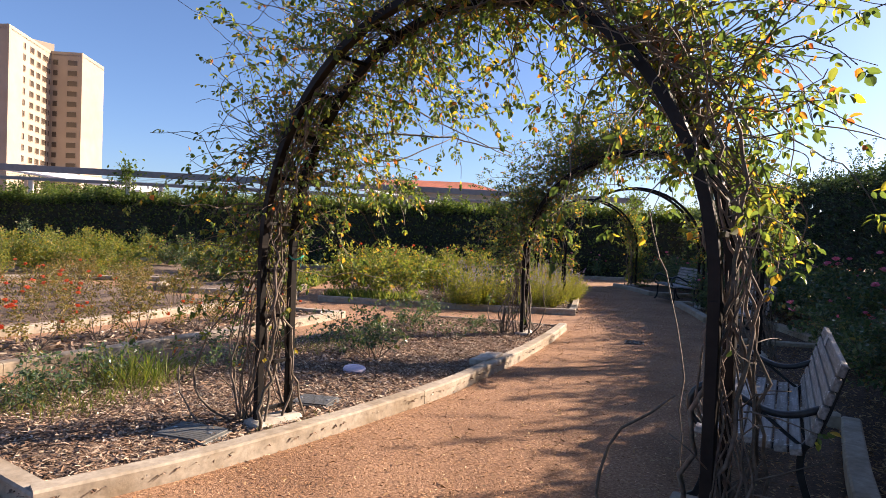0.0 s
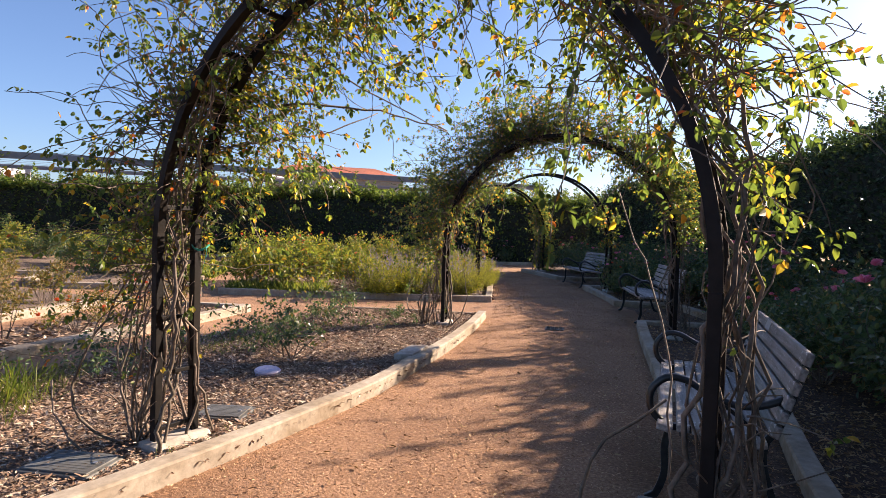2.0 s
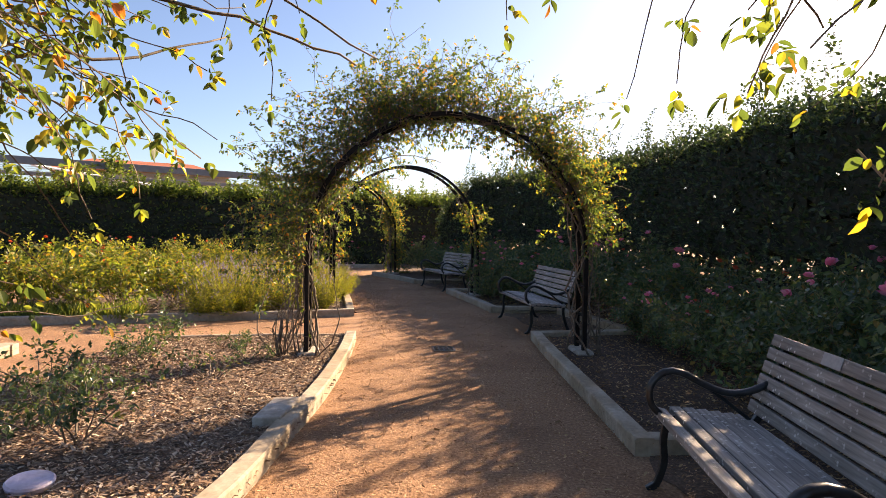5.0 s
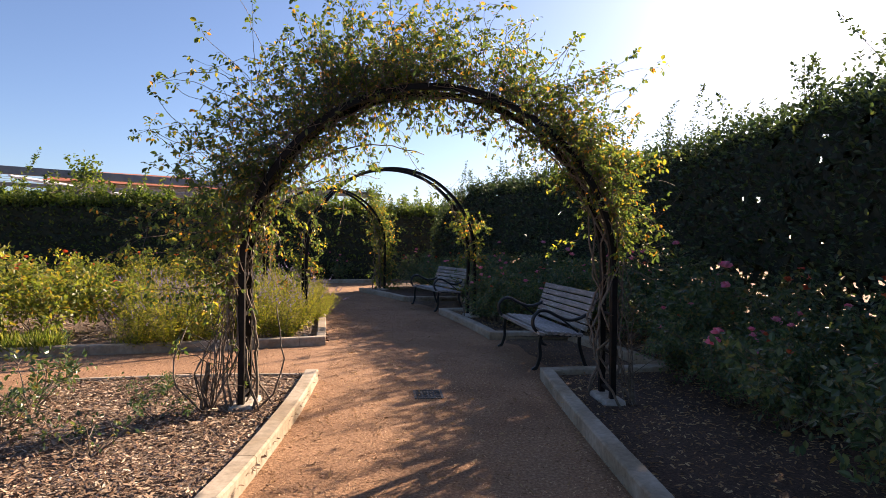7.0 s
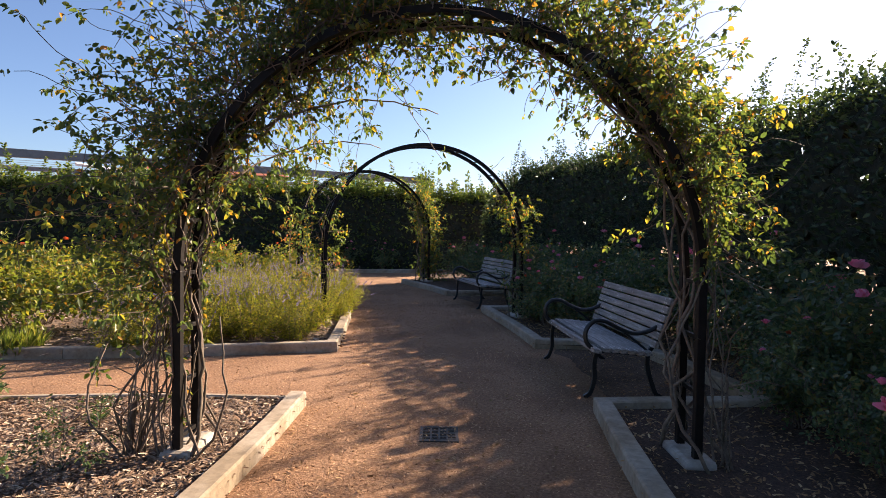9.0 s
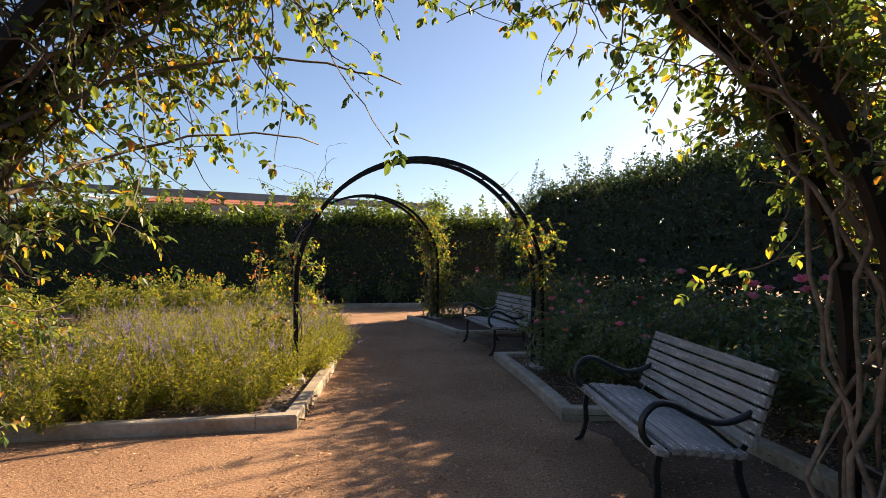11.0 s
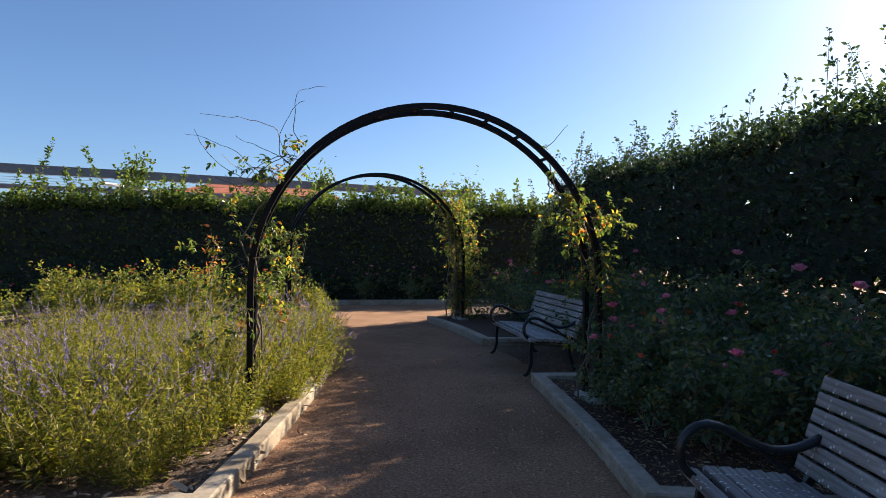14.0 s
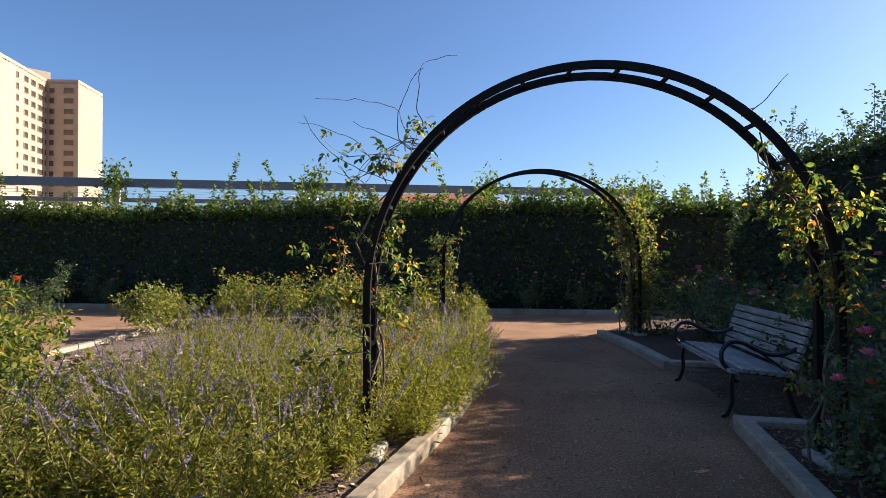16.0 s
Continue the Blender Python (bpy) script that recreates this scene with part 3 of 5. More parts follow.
def climber(m, spring, label, mains, shoots, leaf=0.05, seed=1, mat=L_ARCH, nodes=(9, 16), extra=(), full=1.0):
    """A climbing rose on an arch. mains: (side, reach, count) of thick canes; shoots: (from s, to s, count, length lo, hi, out, leafiness)."""
    r = np.random.default_rng(seed)
    inv = Matrix.Translation(m.translation) @ m.to_quaternion().to_matrix().to_4x4()
    ob = empty("climbing_rose", inv, label, "climbing rose", "roses on the arches")
    total = 2 * spring + math.pi * RADIUS
    canes, twigs = [], Geo()
    P, D, S = [], [], []

    def compound(p, way, size):
        """A leaf of five leaflets on a short stalk."""
        way = Vector(way).normalized()
        side = way.cross(Vector(r.normal(size=3))).normalized()
        q = p + way * size * 1.2
        for t, sd, k in ((1.0, 0, 1.0), (0.75, 1, 0.85), (0.75, -1, 0.85), (0.3, 1, 0.65), (0.3, -1, 0.65)):
            if r.random() < 0.14:
                continue
            P.append(p.lerp(q, t))
            D.append(way * (1.0 if sd == 0 else 0.45) + side * sd + Vector((0, 0, -0.6)) + Vector(r.normal(0, 0.18, 3)))
            S.append(size * k * r.uniform(0.8, 1.2))

    for side, reach, count in mains:
        for c in range(count):
            pts, n = [], int(reach / 0.14) + 2
            ph, ph2, spread, freq = r.uniform(0, 6.3), r.uniform(0, 6.3), r.uniform(0.03, 0.13), r.uniform(1.6, 4.4)
            stop = reach * r.uniform(0.55, 1.05)
            for i in range(n):
                s = stop * i / (n - 1)
                p, o = arch_point(s if side < 0 else total - s, spring)
                foot = max(0.0, 1 - s / 0.5)
                wob = spread * (1 + 0.8 * foot) + 0.015
                p = p + o * wob * math.sin(ph + s * freq) + Vector((0, 0.13 + (0.10 + 0.12 * foot) * math.sin(ph2 + s * freq * 0.7), 0))
                pts.append(p + Vector(r.normal(0, 0.016, 3)))
            pts[0].z = -0.02
            r0 = r.uniform(0.005, 0.014)
            canes.append((pts, [r0 * (1 - 0.6 * i / n) for i in range(n)]))
    for s0, s1, count, lo, hi, out, leafy, *fore in shoots:
        for c in range(count):
            s = r.uniform(s0, s1)
            p, o = arch_point(s, spring, r.uniform(-0.03, 0.08))
            p = p + Vector((0, r.uniform(-0.08, GAP + 0.08), 0))
            tang = Vector((-o.z, 0, o.x)) * (1 if r.random() < 0.5 else -1)
            way = (o * (out + r.normal(0, 0.35)) + tang * r.normal(0.35, 0.5) + Vector((0, r.normal(fore[0] if fore else 0, 0.8 if not fore else 0.5), 0.15))).normalized()
            length = r.uniform(lo, hi)
            n = max(4, int(r.uniform(*nodes) * (0.5 + length)))
            step, pts = length / n, [p]
            sag = r.uniform(0.05, 0.24)
            for i in range(n):
                way = (way + Vector((0, 0, -sag * step * 3.2)) + Vector(r.normal(0, 0.19, 3))).normalized()
                pts.append(pts[-1] + way * step)
                if r.random() < leafy * full and i > 0:
                    turn = way.cross(Vector(r.normal(size=3))).normalized()
                    compound(pts[-1], turn + way * 0.5, leaf)
                    if r.random() < 0.35:
                        compound(pts[-1], -turn + way * 0.4, leaf * 0.85)
            twigs.tube(pts, [0.0034 * (1 - 0.7 * i / n) + 0.0008 for i in range(n + 1)], 3, False)
            if leafy > 0.2:
                compound(pts[-1], way, leaf)
    back = inv.inverted()
    for line, rad in extra:
        pts = curve([tuple(back @ Vector(p)) for p in line], 0.1)
        pts = [p + Vector(r.normal(0, 0.008, 3)) for p in pts]
        canes.append((pts, [rad * (1 - 0.6 * i / len(pts)) for i in range(len(pts))]))
    for pts, rad in canes:
        put("cane", Geo().tube(pts, rad, 5).mesh("cane", True), M_CANE, ob)
    put("shoot", twigs.mesh("shoot"), M_CANE, ob, "thin bare shoots", kind="stuff")
    put("foliage", leaf_mesh("foliage", [tuple(p) for p in P], [tuple(d) for d in D], S, LEAFLET, 0.7), mat, ob, "green leaves turning yellow and orange", kind="stuff")
    return ob


def tangle(root, post, top, count, seed, spread=0.14):
    """Crooked canes that rise from one rootstock, lean out and wind back to a post."""
    r = np.random.default_rng(seed)
    out = []
    for i in range(count):
        z1 = r.uniform(0.55, 1.0) * top
        a, lean = r.uniform(0, 2 * math.pi), r.uniform(0.4, 1.3) * spread
        line = []
        for q in (0.0, 0.18, 0.4, 0.62, 0.82, 1.0):
            bow = math.sin(math.pi * min(q * 1.15, 1.0)) * lean
            line.append((root[0] + (post[0] - root[0]) * q ** 1.4 + math.cos(a) * bow + r.normal(0, 0.03), root[1] + (post[1] - root[1]) * q ** 1.4 + math.sin(a) * bow + r.normal(0, 0.03), z1 * q))
        out.append((line, r.uniform(0.004, 0.0095)))
        for _ in range(2):
            k = r.integers(1, 4)
            p, w = Vector(line[k]), Vector((math.cos(a) + r.normal(0, 0.6), math.sin(a) + r.normal(0, 0.6), r.uniform(0.1, 1.2))).normalized()
            n = r.uniform(0.12, 0.34)
            out.append(([tuple(p), tuple(p + w * n * 0.5 + Vector((0, 0, 0.02))), tuple(p + w * n)], 0.0035))
    return out


rose_one = climber(arch_obs[0][1], 1.20, "straggly climbing rose with yellowing leaves on a black arch", [(-1, 4.2, 9), (1, 4.2, 10)],
        [(0.9, 2.2, 75, 0.35, 1.0, 0.9, 0.5), (1.7, 4.2, 150, 0.4, 1.35, 0.9, 0.5), (3.6, 4.9, 40, 0.6, 1.25, 0.15, 0.45, 1.1), (4.0, 5.3, 95, 0.35, 1.2, 0.8, 0.48), (5.2, 5.7, 14, 0.25, 0.5, 0.5, 0.5), (1.6, 5.4, 50, 0.25, 0.6, -0.8, 0.4),
         (0.3, 1.3, 16, 0.2, 0.5, 0.8, 0.12), (5.4, 6.4, 9, 0.2, 0.5, 0.6, 0.12), (1.0, 5.4, 330, 0.25, 0.85, 0.5, 0.04), (1.6, 3.3, 55, 0.5, 1.2, -0.2, 0.55, 0.9), (3.3, 5.2, 50, 0.3, 0.75, 0.1, 0.55, 0.9), (1.7, 2.9, 62, 0.7, 1.25, 0.1, 0.6, 1.5), (2.9, 5.0, 30, 0.5, 1.0, 0.0, 0.6, 1.4), (2.9, 5.1, 20, 0.5, 0.8, -0.7, 0.55, 0.8)], 0.042, 3, full=0.74,
        extra=[([(-2.6, 1.95, 1.95), (-2.42, 2.4, 2.12), (-2.1, 2.9, 2.16), (-1.7, 3.35, 2.08)], 0.010),
               ([(-2.7, 2.0, 1.75), (-2.6, 2.5, 1.92), (-2.45, 3.0, 2.05), (-2.35, 3.4, 2.25)], 0.009),
               ([(-2.3, 1.9, 2.35), (-2.0, 2.4, 2.3), (-1.75, 2.75, 2.12), (-1.5, 3.0, 1.98)], 0.007),
               ([(-0.35, 1.9, 2.3), (-0.45, 2.4, 2.28), (-0.3, 2.8, 2.16), (-0.05, 3.1, 2.05)], 0.007),
               ([(0.05, 1.9, 0.0), (0.02, 1.92, 0.6), (-0.02, 1.98, 0.95), (-0.13, 2.12, 1.27), (-0.27, 2.3, 1.57)], 0.006),
               ([(0.15, 1.8, 0.0), (-0.2, 1.75, 0.25), (-0.25, 1.8, 0.55), (0.0, 1.85, 0.8)], 0.011),
               ([(-2.93, 1.82, 0.0), (-3.18, 1.62, 0.3), (-3.13, 1.72, 0.7), (-2.88, 1.82, 1.1)], 0.011),
               ([(-2.83, 1.72, 0.0), (-3.13, 1.57, 0.12), (-3.43, 1.62, 0.4)], 0.009)] + tangle((-2.97, 1.88), (-2.80, 1.93), 1.55, 13, 4) + tangle((0.2, 1.9), (0.17, 1.86), 1.4, 8, 6, 0.1))
climber(arch_obs[1][1], 1.13, "dense leafy climbing rose covering a black arch", [(-1, 4.0, 11), (1, 4.0, 9)],
        [(0.9, 2.0, 85, 0.3, 0.95, 0.8, 0.5), (1.4, 3.2, 165, 0.5, 1.35, 1.0, 0.58), (2.6, 5.0, 235, 0.3, 0.95, 1.0, 0.62), (4.6, 5.5, 120, 0.25, 0.7, 0.9, 0.7), (1.6, 5.2, 60, 0.2, 0.5, -0.8, 0.55),
         (0.2, 1.2, 26, 0.2, 0.45, 0.8, 0.1), (1.0, 5.8, 170, 0.25, 0.8, 0.5, 0.05), (1.7, 3.4, 84, 0.5, 1.15, 0.0, 0.6, 0.9), (3.4, 5.0, 50, 0.3, 0.75, 0.1, 0.6, 0.9), (1.7, 3.1, 34, 0.6, 1.15, 0.15, 0.62, 1.4)], 0.043, 5, L_ARCH2, (9, 16), full=0.85,
        extra=[([(-0.66, 7.62, 1.3), (-0.62, 7.8, 1.75), (-0.85, 7.95, 2.15), (-1.25, 8.0, 2.45)], 0.013),
               ([(-0.7, 7.7, 1.5), (-0.85, 7.9, 1.85), (-1.0, 8.1, 2.2), (-1.05, 8.2, 2.55)], 0.011),
               ([(-0.6, 7.6, 1.4), (-0.5, 7.85, 1.9), (-0.7, 8.0, 2.3), (-1.1, 7.95, 2.5)], 0.009),
               ([(-3.3, 6.8, 1.8), (-3.05, 7.2, 2.1), (-2.75, 7.6, 2.25), (-2.35, 7.95, 2.22)], 0.009),
               ([(-3.35, 6.85, 1.6), (-3.3, 7.3, 1.85), (-3.1, 7.75, 2.0), (-2.85, 8.1, 2.0)], 0.008),
               ([(-3.7, 6.6, 0.0), (-3.95, 6.5, 0.35), (-3.9, 6.6, 0.7)], 0.009), ([(-3.4, 6.7, 0.0), (-3.1, 6.6, 0.4), (-3.2, 6.7, 0.9)], 0.009),
               ([(-0.55, 7.5, 0.0), (-0.8, 7.4, 0.5), (-0.75, 7.4, 0.9), (-0.6, 7.5, 1.2)], 0.012),
               ([(-3.78, 6.62, 0.0), (-3.77, 6.63, 0.2), (-3.75, 6.64, 0.42)], 0.032)] + tangle((-3.74, 6.66), (-3.54, 6.74), 1.5, 15, 11, 0.17) + tangle((-0.5, 7.62), (-0.58, 7.6), 1.3, 6, 12, 0.08))
rose_three = climber(arch_obs[2][1], 1.12, "young climbing rose with bare whippy shoots on a black arch", [(-1, 2.0, 3), (1, 2.4, 4)],
        [(1.7, 2.3, 15, 0.35, 0.95, 0.9, 0.07), (1.8, 2.3, 8, 0.25, 0.5, 0.8, 0.4), (0.8, 1.7, 14, 0.15, 0.4, -0.6, 0.6), (0.7, 1.8, 8, 0.2, 0.5, 0.8, 0.45),
         (4.9, 6.2, 44, 0.15, 0.45, -0.1, 0.55), (4.5, 5.2, 5, 0.25, 0.4, 0.9, 0.03)], 0.05, 8)
climber(arch_obs[3][1], 1.27, "climbing rose on the posts of a far black arch", [(-1, 1.8, 3), (1, 2.4, 5)],
        [(0.7, 1.7, 30, 0.2, 0.45, 0.3, 0.6), (5.2, 7.1, 120, 0.25, 0.8, 1.1, 0.75, 0.7), (4.6, 5.6, 34, 0.3, 0.7, 1.2, 0.7, 0.5)], 0.06, 9, L_ARCH2)

def plant_tie(parent, x, z):
    """A turquoise tape tied round a post, with a loose tail."""
    ring = [(x + 0.05 * math.cos(w), 0.27 + 0.05 * math.sin(w), z + 0.015 * math.sin(2 * w)) for w in np.linspace(0, 2 * math.pi, 15)]
    tail = curve([ring[0], (x + 0.08, 0.25, z - 0.04), (x + 0.07, 0.23, z - 0.13)], 0.03)
    put("plant_tie", Geo().sweep([Vector(p) for p in ring] + tail[1:], [(-0.002, -0.006), (0.002, -0.006), (0.002, 0.006), (-0.002, 0.006)]).mesh("plant_tie"), M_TIE, parent, "turquoise plastic plant tie")


plant_tie(rose_one, -1.44, 1.22)
plant_tie(rose_three, 1.36, 1.62)
plant_tie(rose_three, -1.12, 2.12)

# ---- benches ----


def bench(m):
    """A slatted park bench; local x along its length, y to its back."""
    ob = empty("park_bench", m, "weathered grey slatted park bench with black cast-iron scrolled arms", "bench", "benches along the path")
    W = 1.66
    bolt = Geo()
    for i in range(9):
        w = 2 * math.pi * i / 8
        bolt.v.append((0.0075 * math.cos(w), 0.0075 * math.sin(w), 0) if i < 8 else (0, 0, 0.004))
    bolt.f = [(i, (i + 1) % 8, 8) for i in range(8)]
    bolt = bolt.mesh("bolt", True)

    def slat(y, z, tilt, depth, thick=0.034):
        me = tidy(Geo().box((0, -depth / 2, -thick), (W, depth / 2, 0)).mesh("slat"), 0.005)
        sl = put("slat", me, M_SLAT, ob, m=pose(0, y, z, tilt, 0, 0))
        for x in (0.10, W - 0.10):
            for q in (-0.22, 0.22):
                put("bolt", bolt, M_BOLT, sl, m=Matrix.Translation((x, q * depth, 0.0)))

    seat = [(0.035, 0.425, -12, 0.075), (0.118, 0.433, 1, 0.06), (0.188, 0.430, 3, 0.06), (0.258, 0.424, 5, 0.06), (0.328, 0.417, 6, 0.06), (0.398, 0.409, 7, 0.06), (0.465, 0.405, 9, 0.055)]
    for y, z, t, d in seat:
        slat(y, z, t, d)
    for i in range(6):
        q = i / 5
        slat(0.515 + 0.115 * q, 0.465 + 0.36 * q, 73, 0.062)
    for x in (0.10, W - 0.10):
        gg = Geo()
        c = [curve([(x, y, z) for y, z in line], 0.03) for line in (
            [(-0.045, 0.0), (0.0, 0.03), (0.04, 0.15), (0.035, 0.28), (0.05, 0.375)],
            [(0.62, 0.0), (0.57, 0.03), (0.52, 0.16), (0.49, 0.28), (0.50, 0.385), (0.545, 0.45), (0.60, 0.6), (0.665, 0.83)],
            [(0.03, 0.395), (0.2, 0.393), (0.4, 0.374), (0.5, 0.375)])]
        for line in c:
            gg.sweep(line, [(-0.018, -0.014), (0.018, -0.014), (0.018, 0.014), (-0.018, 0.014)], up=(1, 0, 0))
        put("end_frame", tidy(gg.mesh("end_frame"), 0.003), M_IRON, ob, "black cast-iron end frame with splayed feet")
        arm = curve([(x, y, z) for y, z in ((0.03, 0.40), (-0.035, 0.47), (-0.04, 0.57), (0.03, 0.645), (0.12, 0.645), (0.24, 0.585), (0.36, 0.545), (0.47, 0.555), (0.57, 0.60))], 0.03)
        a2 = Geo().sweep(arm, [(-0.012, -0.022), (0.012, -0.022), (0.02, 0.0), (0.012, 0.022), (-0.012, 0.022), (-0.02, 0.0)], up=(1, 0, 0))
        brace = curve([(x, y, z) for y, z in ((0.25, 0.575), (0.33, 0.52), (0.42, 0.45), (0.5, 0.39))], 0.03)
        a2.tube(brace, 0.011, 6)
        put("armrest", tidy(a2.mesh("armrest", True)), M_IRON, ob, "scrolled black iron armrest")
    return ob


BENCHES = [((-0.145, 2.79), (-0.355, 4.43)), ((-1.30, 8.93), (-1.90, 10.48)), ((-3.50, 13.89), (-4.42, 15.30))]
first = None
for near, far in BENCHES:
    # local x runs from the far end to the near end, so that local y points away from the path
    dx, dy = near[0] - far[0], near[1] - far[1]
    m = Matrix.Translation((*far, 0)) @ Matrix.Rotation(math.atan2(dy, dx), 4, "Z")
    if first is None:
        first = bench(m)
    else:
        copy_thing(first, m)

put("plaque", tidy(Geo().box((0.50, -0.03, 0.0), (0.65, 0.03, 0.004)).mesh("plaque"), 0.001), M_PLATE, first, "small pale plate on the top slat", m=pose(0, 0.628, 0.828, 73, 0, 0))

# ---- hedges ----


def hedge(line, height, thick, count, size, mat, label, low=0.0, seed=2, ragged=0.25, shoots=120, holes=0.0, taper=0.0):
    """A clipped hedge along a line: a dark shell with the inner shade in its colour, leaves all over, loose shoots
    along the top.
    """
    r = np.random.default_rng(seed)
    pts = curve(line, 0.5)
    ob = empty("hedge", Matrix.Translation(pts[0]), label, "hedge")
    base = pts[0].copy()
    pts = [p - base for p in pts]
    seg = [(b - a).length for a, b in zip(pts, pts[1:])]
    total = sum(seg)
    cum = np.concatenate([[0], np.cumsum(seg)])
    arr = np.array([tuple(p) for p in pts])

    def place(s):
        q = np.column_stack([np.interp(s, cum, arr[:, i]) for i in range(3)])
        q2 = np.column_stack([np.interp(np.minimum(s + 0.2, total), cum, arr[:, i]) for i in range(3)]) - np.column_stack([np.interp(np.maximum(s - 0.2, 0), cum, arr[:, i]) for i in range(3)])
        t = unit(q2)
        return q, t, np.column_stack([t[:, 1], -t[:, 0], t[:, 2]])

    def lower(v):
        """How far the top comes down over the last two metres, as a share of the height."""
        return 1 - taper * np.clip((np.asarray(v) - total + 2.0) / 2.0, 0, 1) ** 1.5

    def rise(v):
        return np.array([0.16 * noise.noise(Vector((a * 0.33, seed, 0))) + 0.11 * noise.noise(Vector((a * 1.1, seed, 5))) for a in v])

    # shell behind the leaves, coloured as dark as the hedge's shaded inside
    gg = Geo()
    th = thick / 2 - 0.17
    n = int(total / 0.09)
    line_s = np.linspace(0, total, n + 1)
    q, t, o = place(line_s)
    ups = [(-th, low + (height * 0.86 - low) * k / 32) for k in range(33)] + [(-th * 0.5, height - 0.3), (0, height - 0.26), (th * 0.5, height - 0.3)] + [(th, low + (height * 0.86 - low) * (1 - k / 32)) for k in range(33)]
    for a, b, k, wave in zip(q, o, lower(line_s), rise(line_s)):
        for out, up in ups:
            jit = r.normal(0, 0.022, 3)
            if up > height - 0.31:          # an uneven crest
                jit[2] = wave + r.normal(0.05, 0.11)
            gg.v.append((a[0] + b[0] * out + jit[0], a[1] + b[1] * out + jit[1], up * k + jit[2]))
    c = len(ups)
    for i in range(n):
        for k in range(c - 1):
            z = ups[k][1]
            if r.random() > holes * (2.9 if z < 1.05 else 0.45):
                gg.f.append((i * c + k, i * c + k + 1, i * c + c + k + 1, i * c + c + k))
    put("inner_wood", gg.mesh("inner_wood"), M_INNER_SHADE, ob, "dark shell inside the hedge, shade painted into its colour")

    s = r.uniform(0, total, count)
    q, t, o = place(s)
    where = r.random(count)
    bulge = np.array([noise.noise(Vector((a * 0.55, b * 1.3, seed))) for a, b in zip(s, where * 3)])
    side = np.where(where < 0.42, -1.0, np.where(where < 0.74, 1.0, 0.0))
    z = np.where(side == 0, height - 0.16 + rise(s) + 0.14 * bulge + r.normal(0, 0.1, count), 0.08 + (height - 0.1) * r.random(count) ** 0.9)
    lat = np.where(side == 0, r.uniform(-thick / 2, thick / 2, count), side * (thick / 2 - 0.04 + 0.19 * bulge - np.abs(r.normal(0, 0.11, count))))
    lat = np.where((z < low) & (side != 0), r.uniform(-thick / 2, thick / 2, count), lat)
    P = q + o * lat[:, None]
    P[:, 2] = z * lower(s)
    out = o * side[:, None]
    D = out * 0.8 + r.normal(0, 0.55, (count, 3)) + np.array([0, 0, 0.35])
    keep = (z > low) | (r.random(count) < 0.4)
    parts_p, parts_d, parts_s = [P[keep]], [D[keep]], [r.uniform(size * 0.7, size * 1.25, count)[keep]]
    tw = Geo()
    ss = r.uniform(0, total, shoots)
    q, t, o = place(ss)
    lift = rise(ss)
    for i in range(shoots):
        h = r.exponential(ragged) * 0.6 + 0.04
        foot = q[i] + o[i] * r.uniform(-thick / 2, thick / 2) * 0.95
        z0 = (height - 0.3 + lift[i]) * float(lower(ss[i]))
        lean = r.normal(0, 0.35, 2)
        tip = foot + np.array([lean[0] * h, lean[1] * h, z0 + 0.25 + h])
        tw.tube([(foot[0], foot[1], z0), tuple(tip)], [0.006, 0.002], 3, False)
        n = int(14 + h * 90)
        k = np.sort(r.random(n))[:, None]
        pp = np.array([foot[0], foot[1], z0]) * (1 - k) + tip * k + r.normal(0, 1, (n, 3)) * 0.075 * (1.15 - k)
        parts_p.append(pp)
        parts_d.append(np.column_stack([r.normal(0, 0.8, (n, 2)), r.uniform(0.0, 0.9, n)]))
        parts_s.append(r.uniform(size * 0.55, size * 0.95, n))
    put("shoot", tw.mesh("shoot"), M_TWIG, ob, kind="stuff")
    put("foliage", leaf_mesh("foliage", np.concatenate(parts_p), np.concatenate(parts_d), np.concatenate(parts_s), OVATE, 0.8), mat, ob, "small glossy hedge leaves", kind="stuff")
    return ob


hedge([(3.2, -6.0), (3.25, 0.0), (3.15, 4.0), (2.75, 7.0), (2.2, 9.6), (1.2, 12.6), (-0.1, 15.1), (-1.4, 17.2), (-3.0, 18.9), (-4.2, 20.0), (-4.8, 20.9)], 3.06, 1.1, 70000, 0.075, L_HEDGE,
      "tall dark green clipped hedge in shade behind the roses", 0.2, 4, 0.36, 540, 0.13, 0.42)
far_line = [tuple((N_FAR * 23.6 + U_FAR * s).to_2d()) for s in (-34, -24, -14, -4, 4, 9)]
hedge(far_line, 2.68, 1.0, 34000, 0.12, L_FAR, "long dark green hedge with a sunlit ragged top behind beds", 0.0, 6, 0.3, 1300)

# ---- shrubs and flowers ----


def bloom_mesh(name, size, petals=16, seed=1):
    r = np.random.default_rng(seed)
    a = r.uniform(0, 2 * math.pi, petals)
    up = np.linspace(0.15, 2.6, petals) + r.uniform(-0.3, 0.5, petals)
    D = np.column_stack([np.cos(a), np.sin(a), up])
    return leaf_mesh(name, np.zeros((petals, 3)), D, size * np.linspace(1.0, 0.85, petals), ROUND, 0.2, np.column_stack([-np.cos(a), -np.sin(a), np.full(petals, 0.6)]))


BLOOMS = {"pink": (bloom_mesh("bloom", 0.06, 10, 1), L_PINK), "red": (bloom_mesh("bloom", 0.048, 10, 2), L_RED), "pale": (bloom_mesh("bloom", 0.04, 14, 3), L_PALE)}


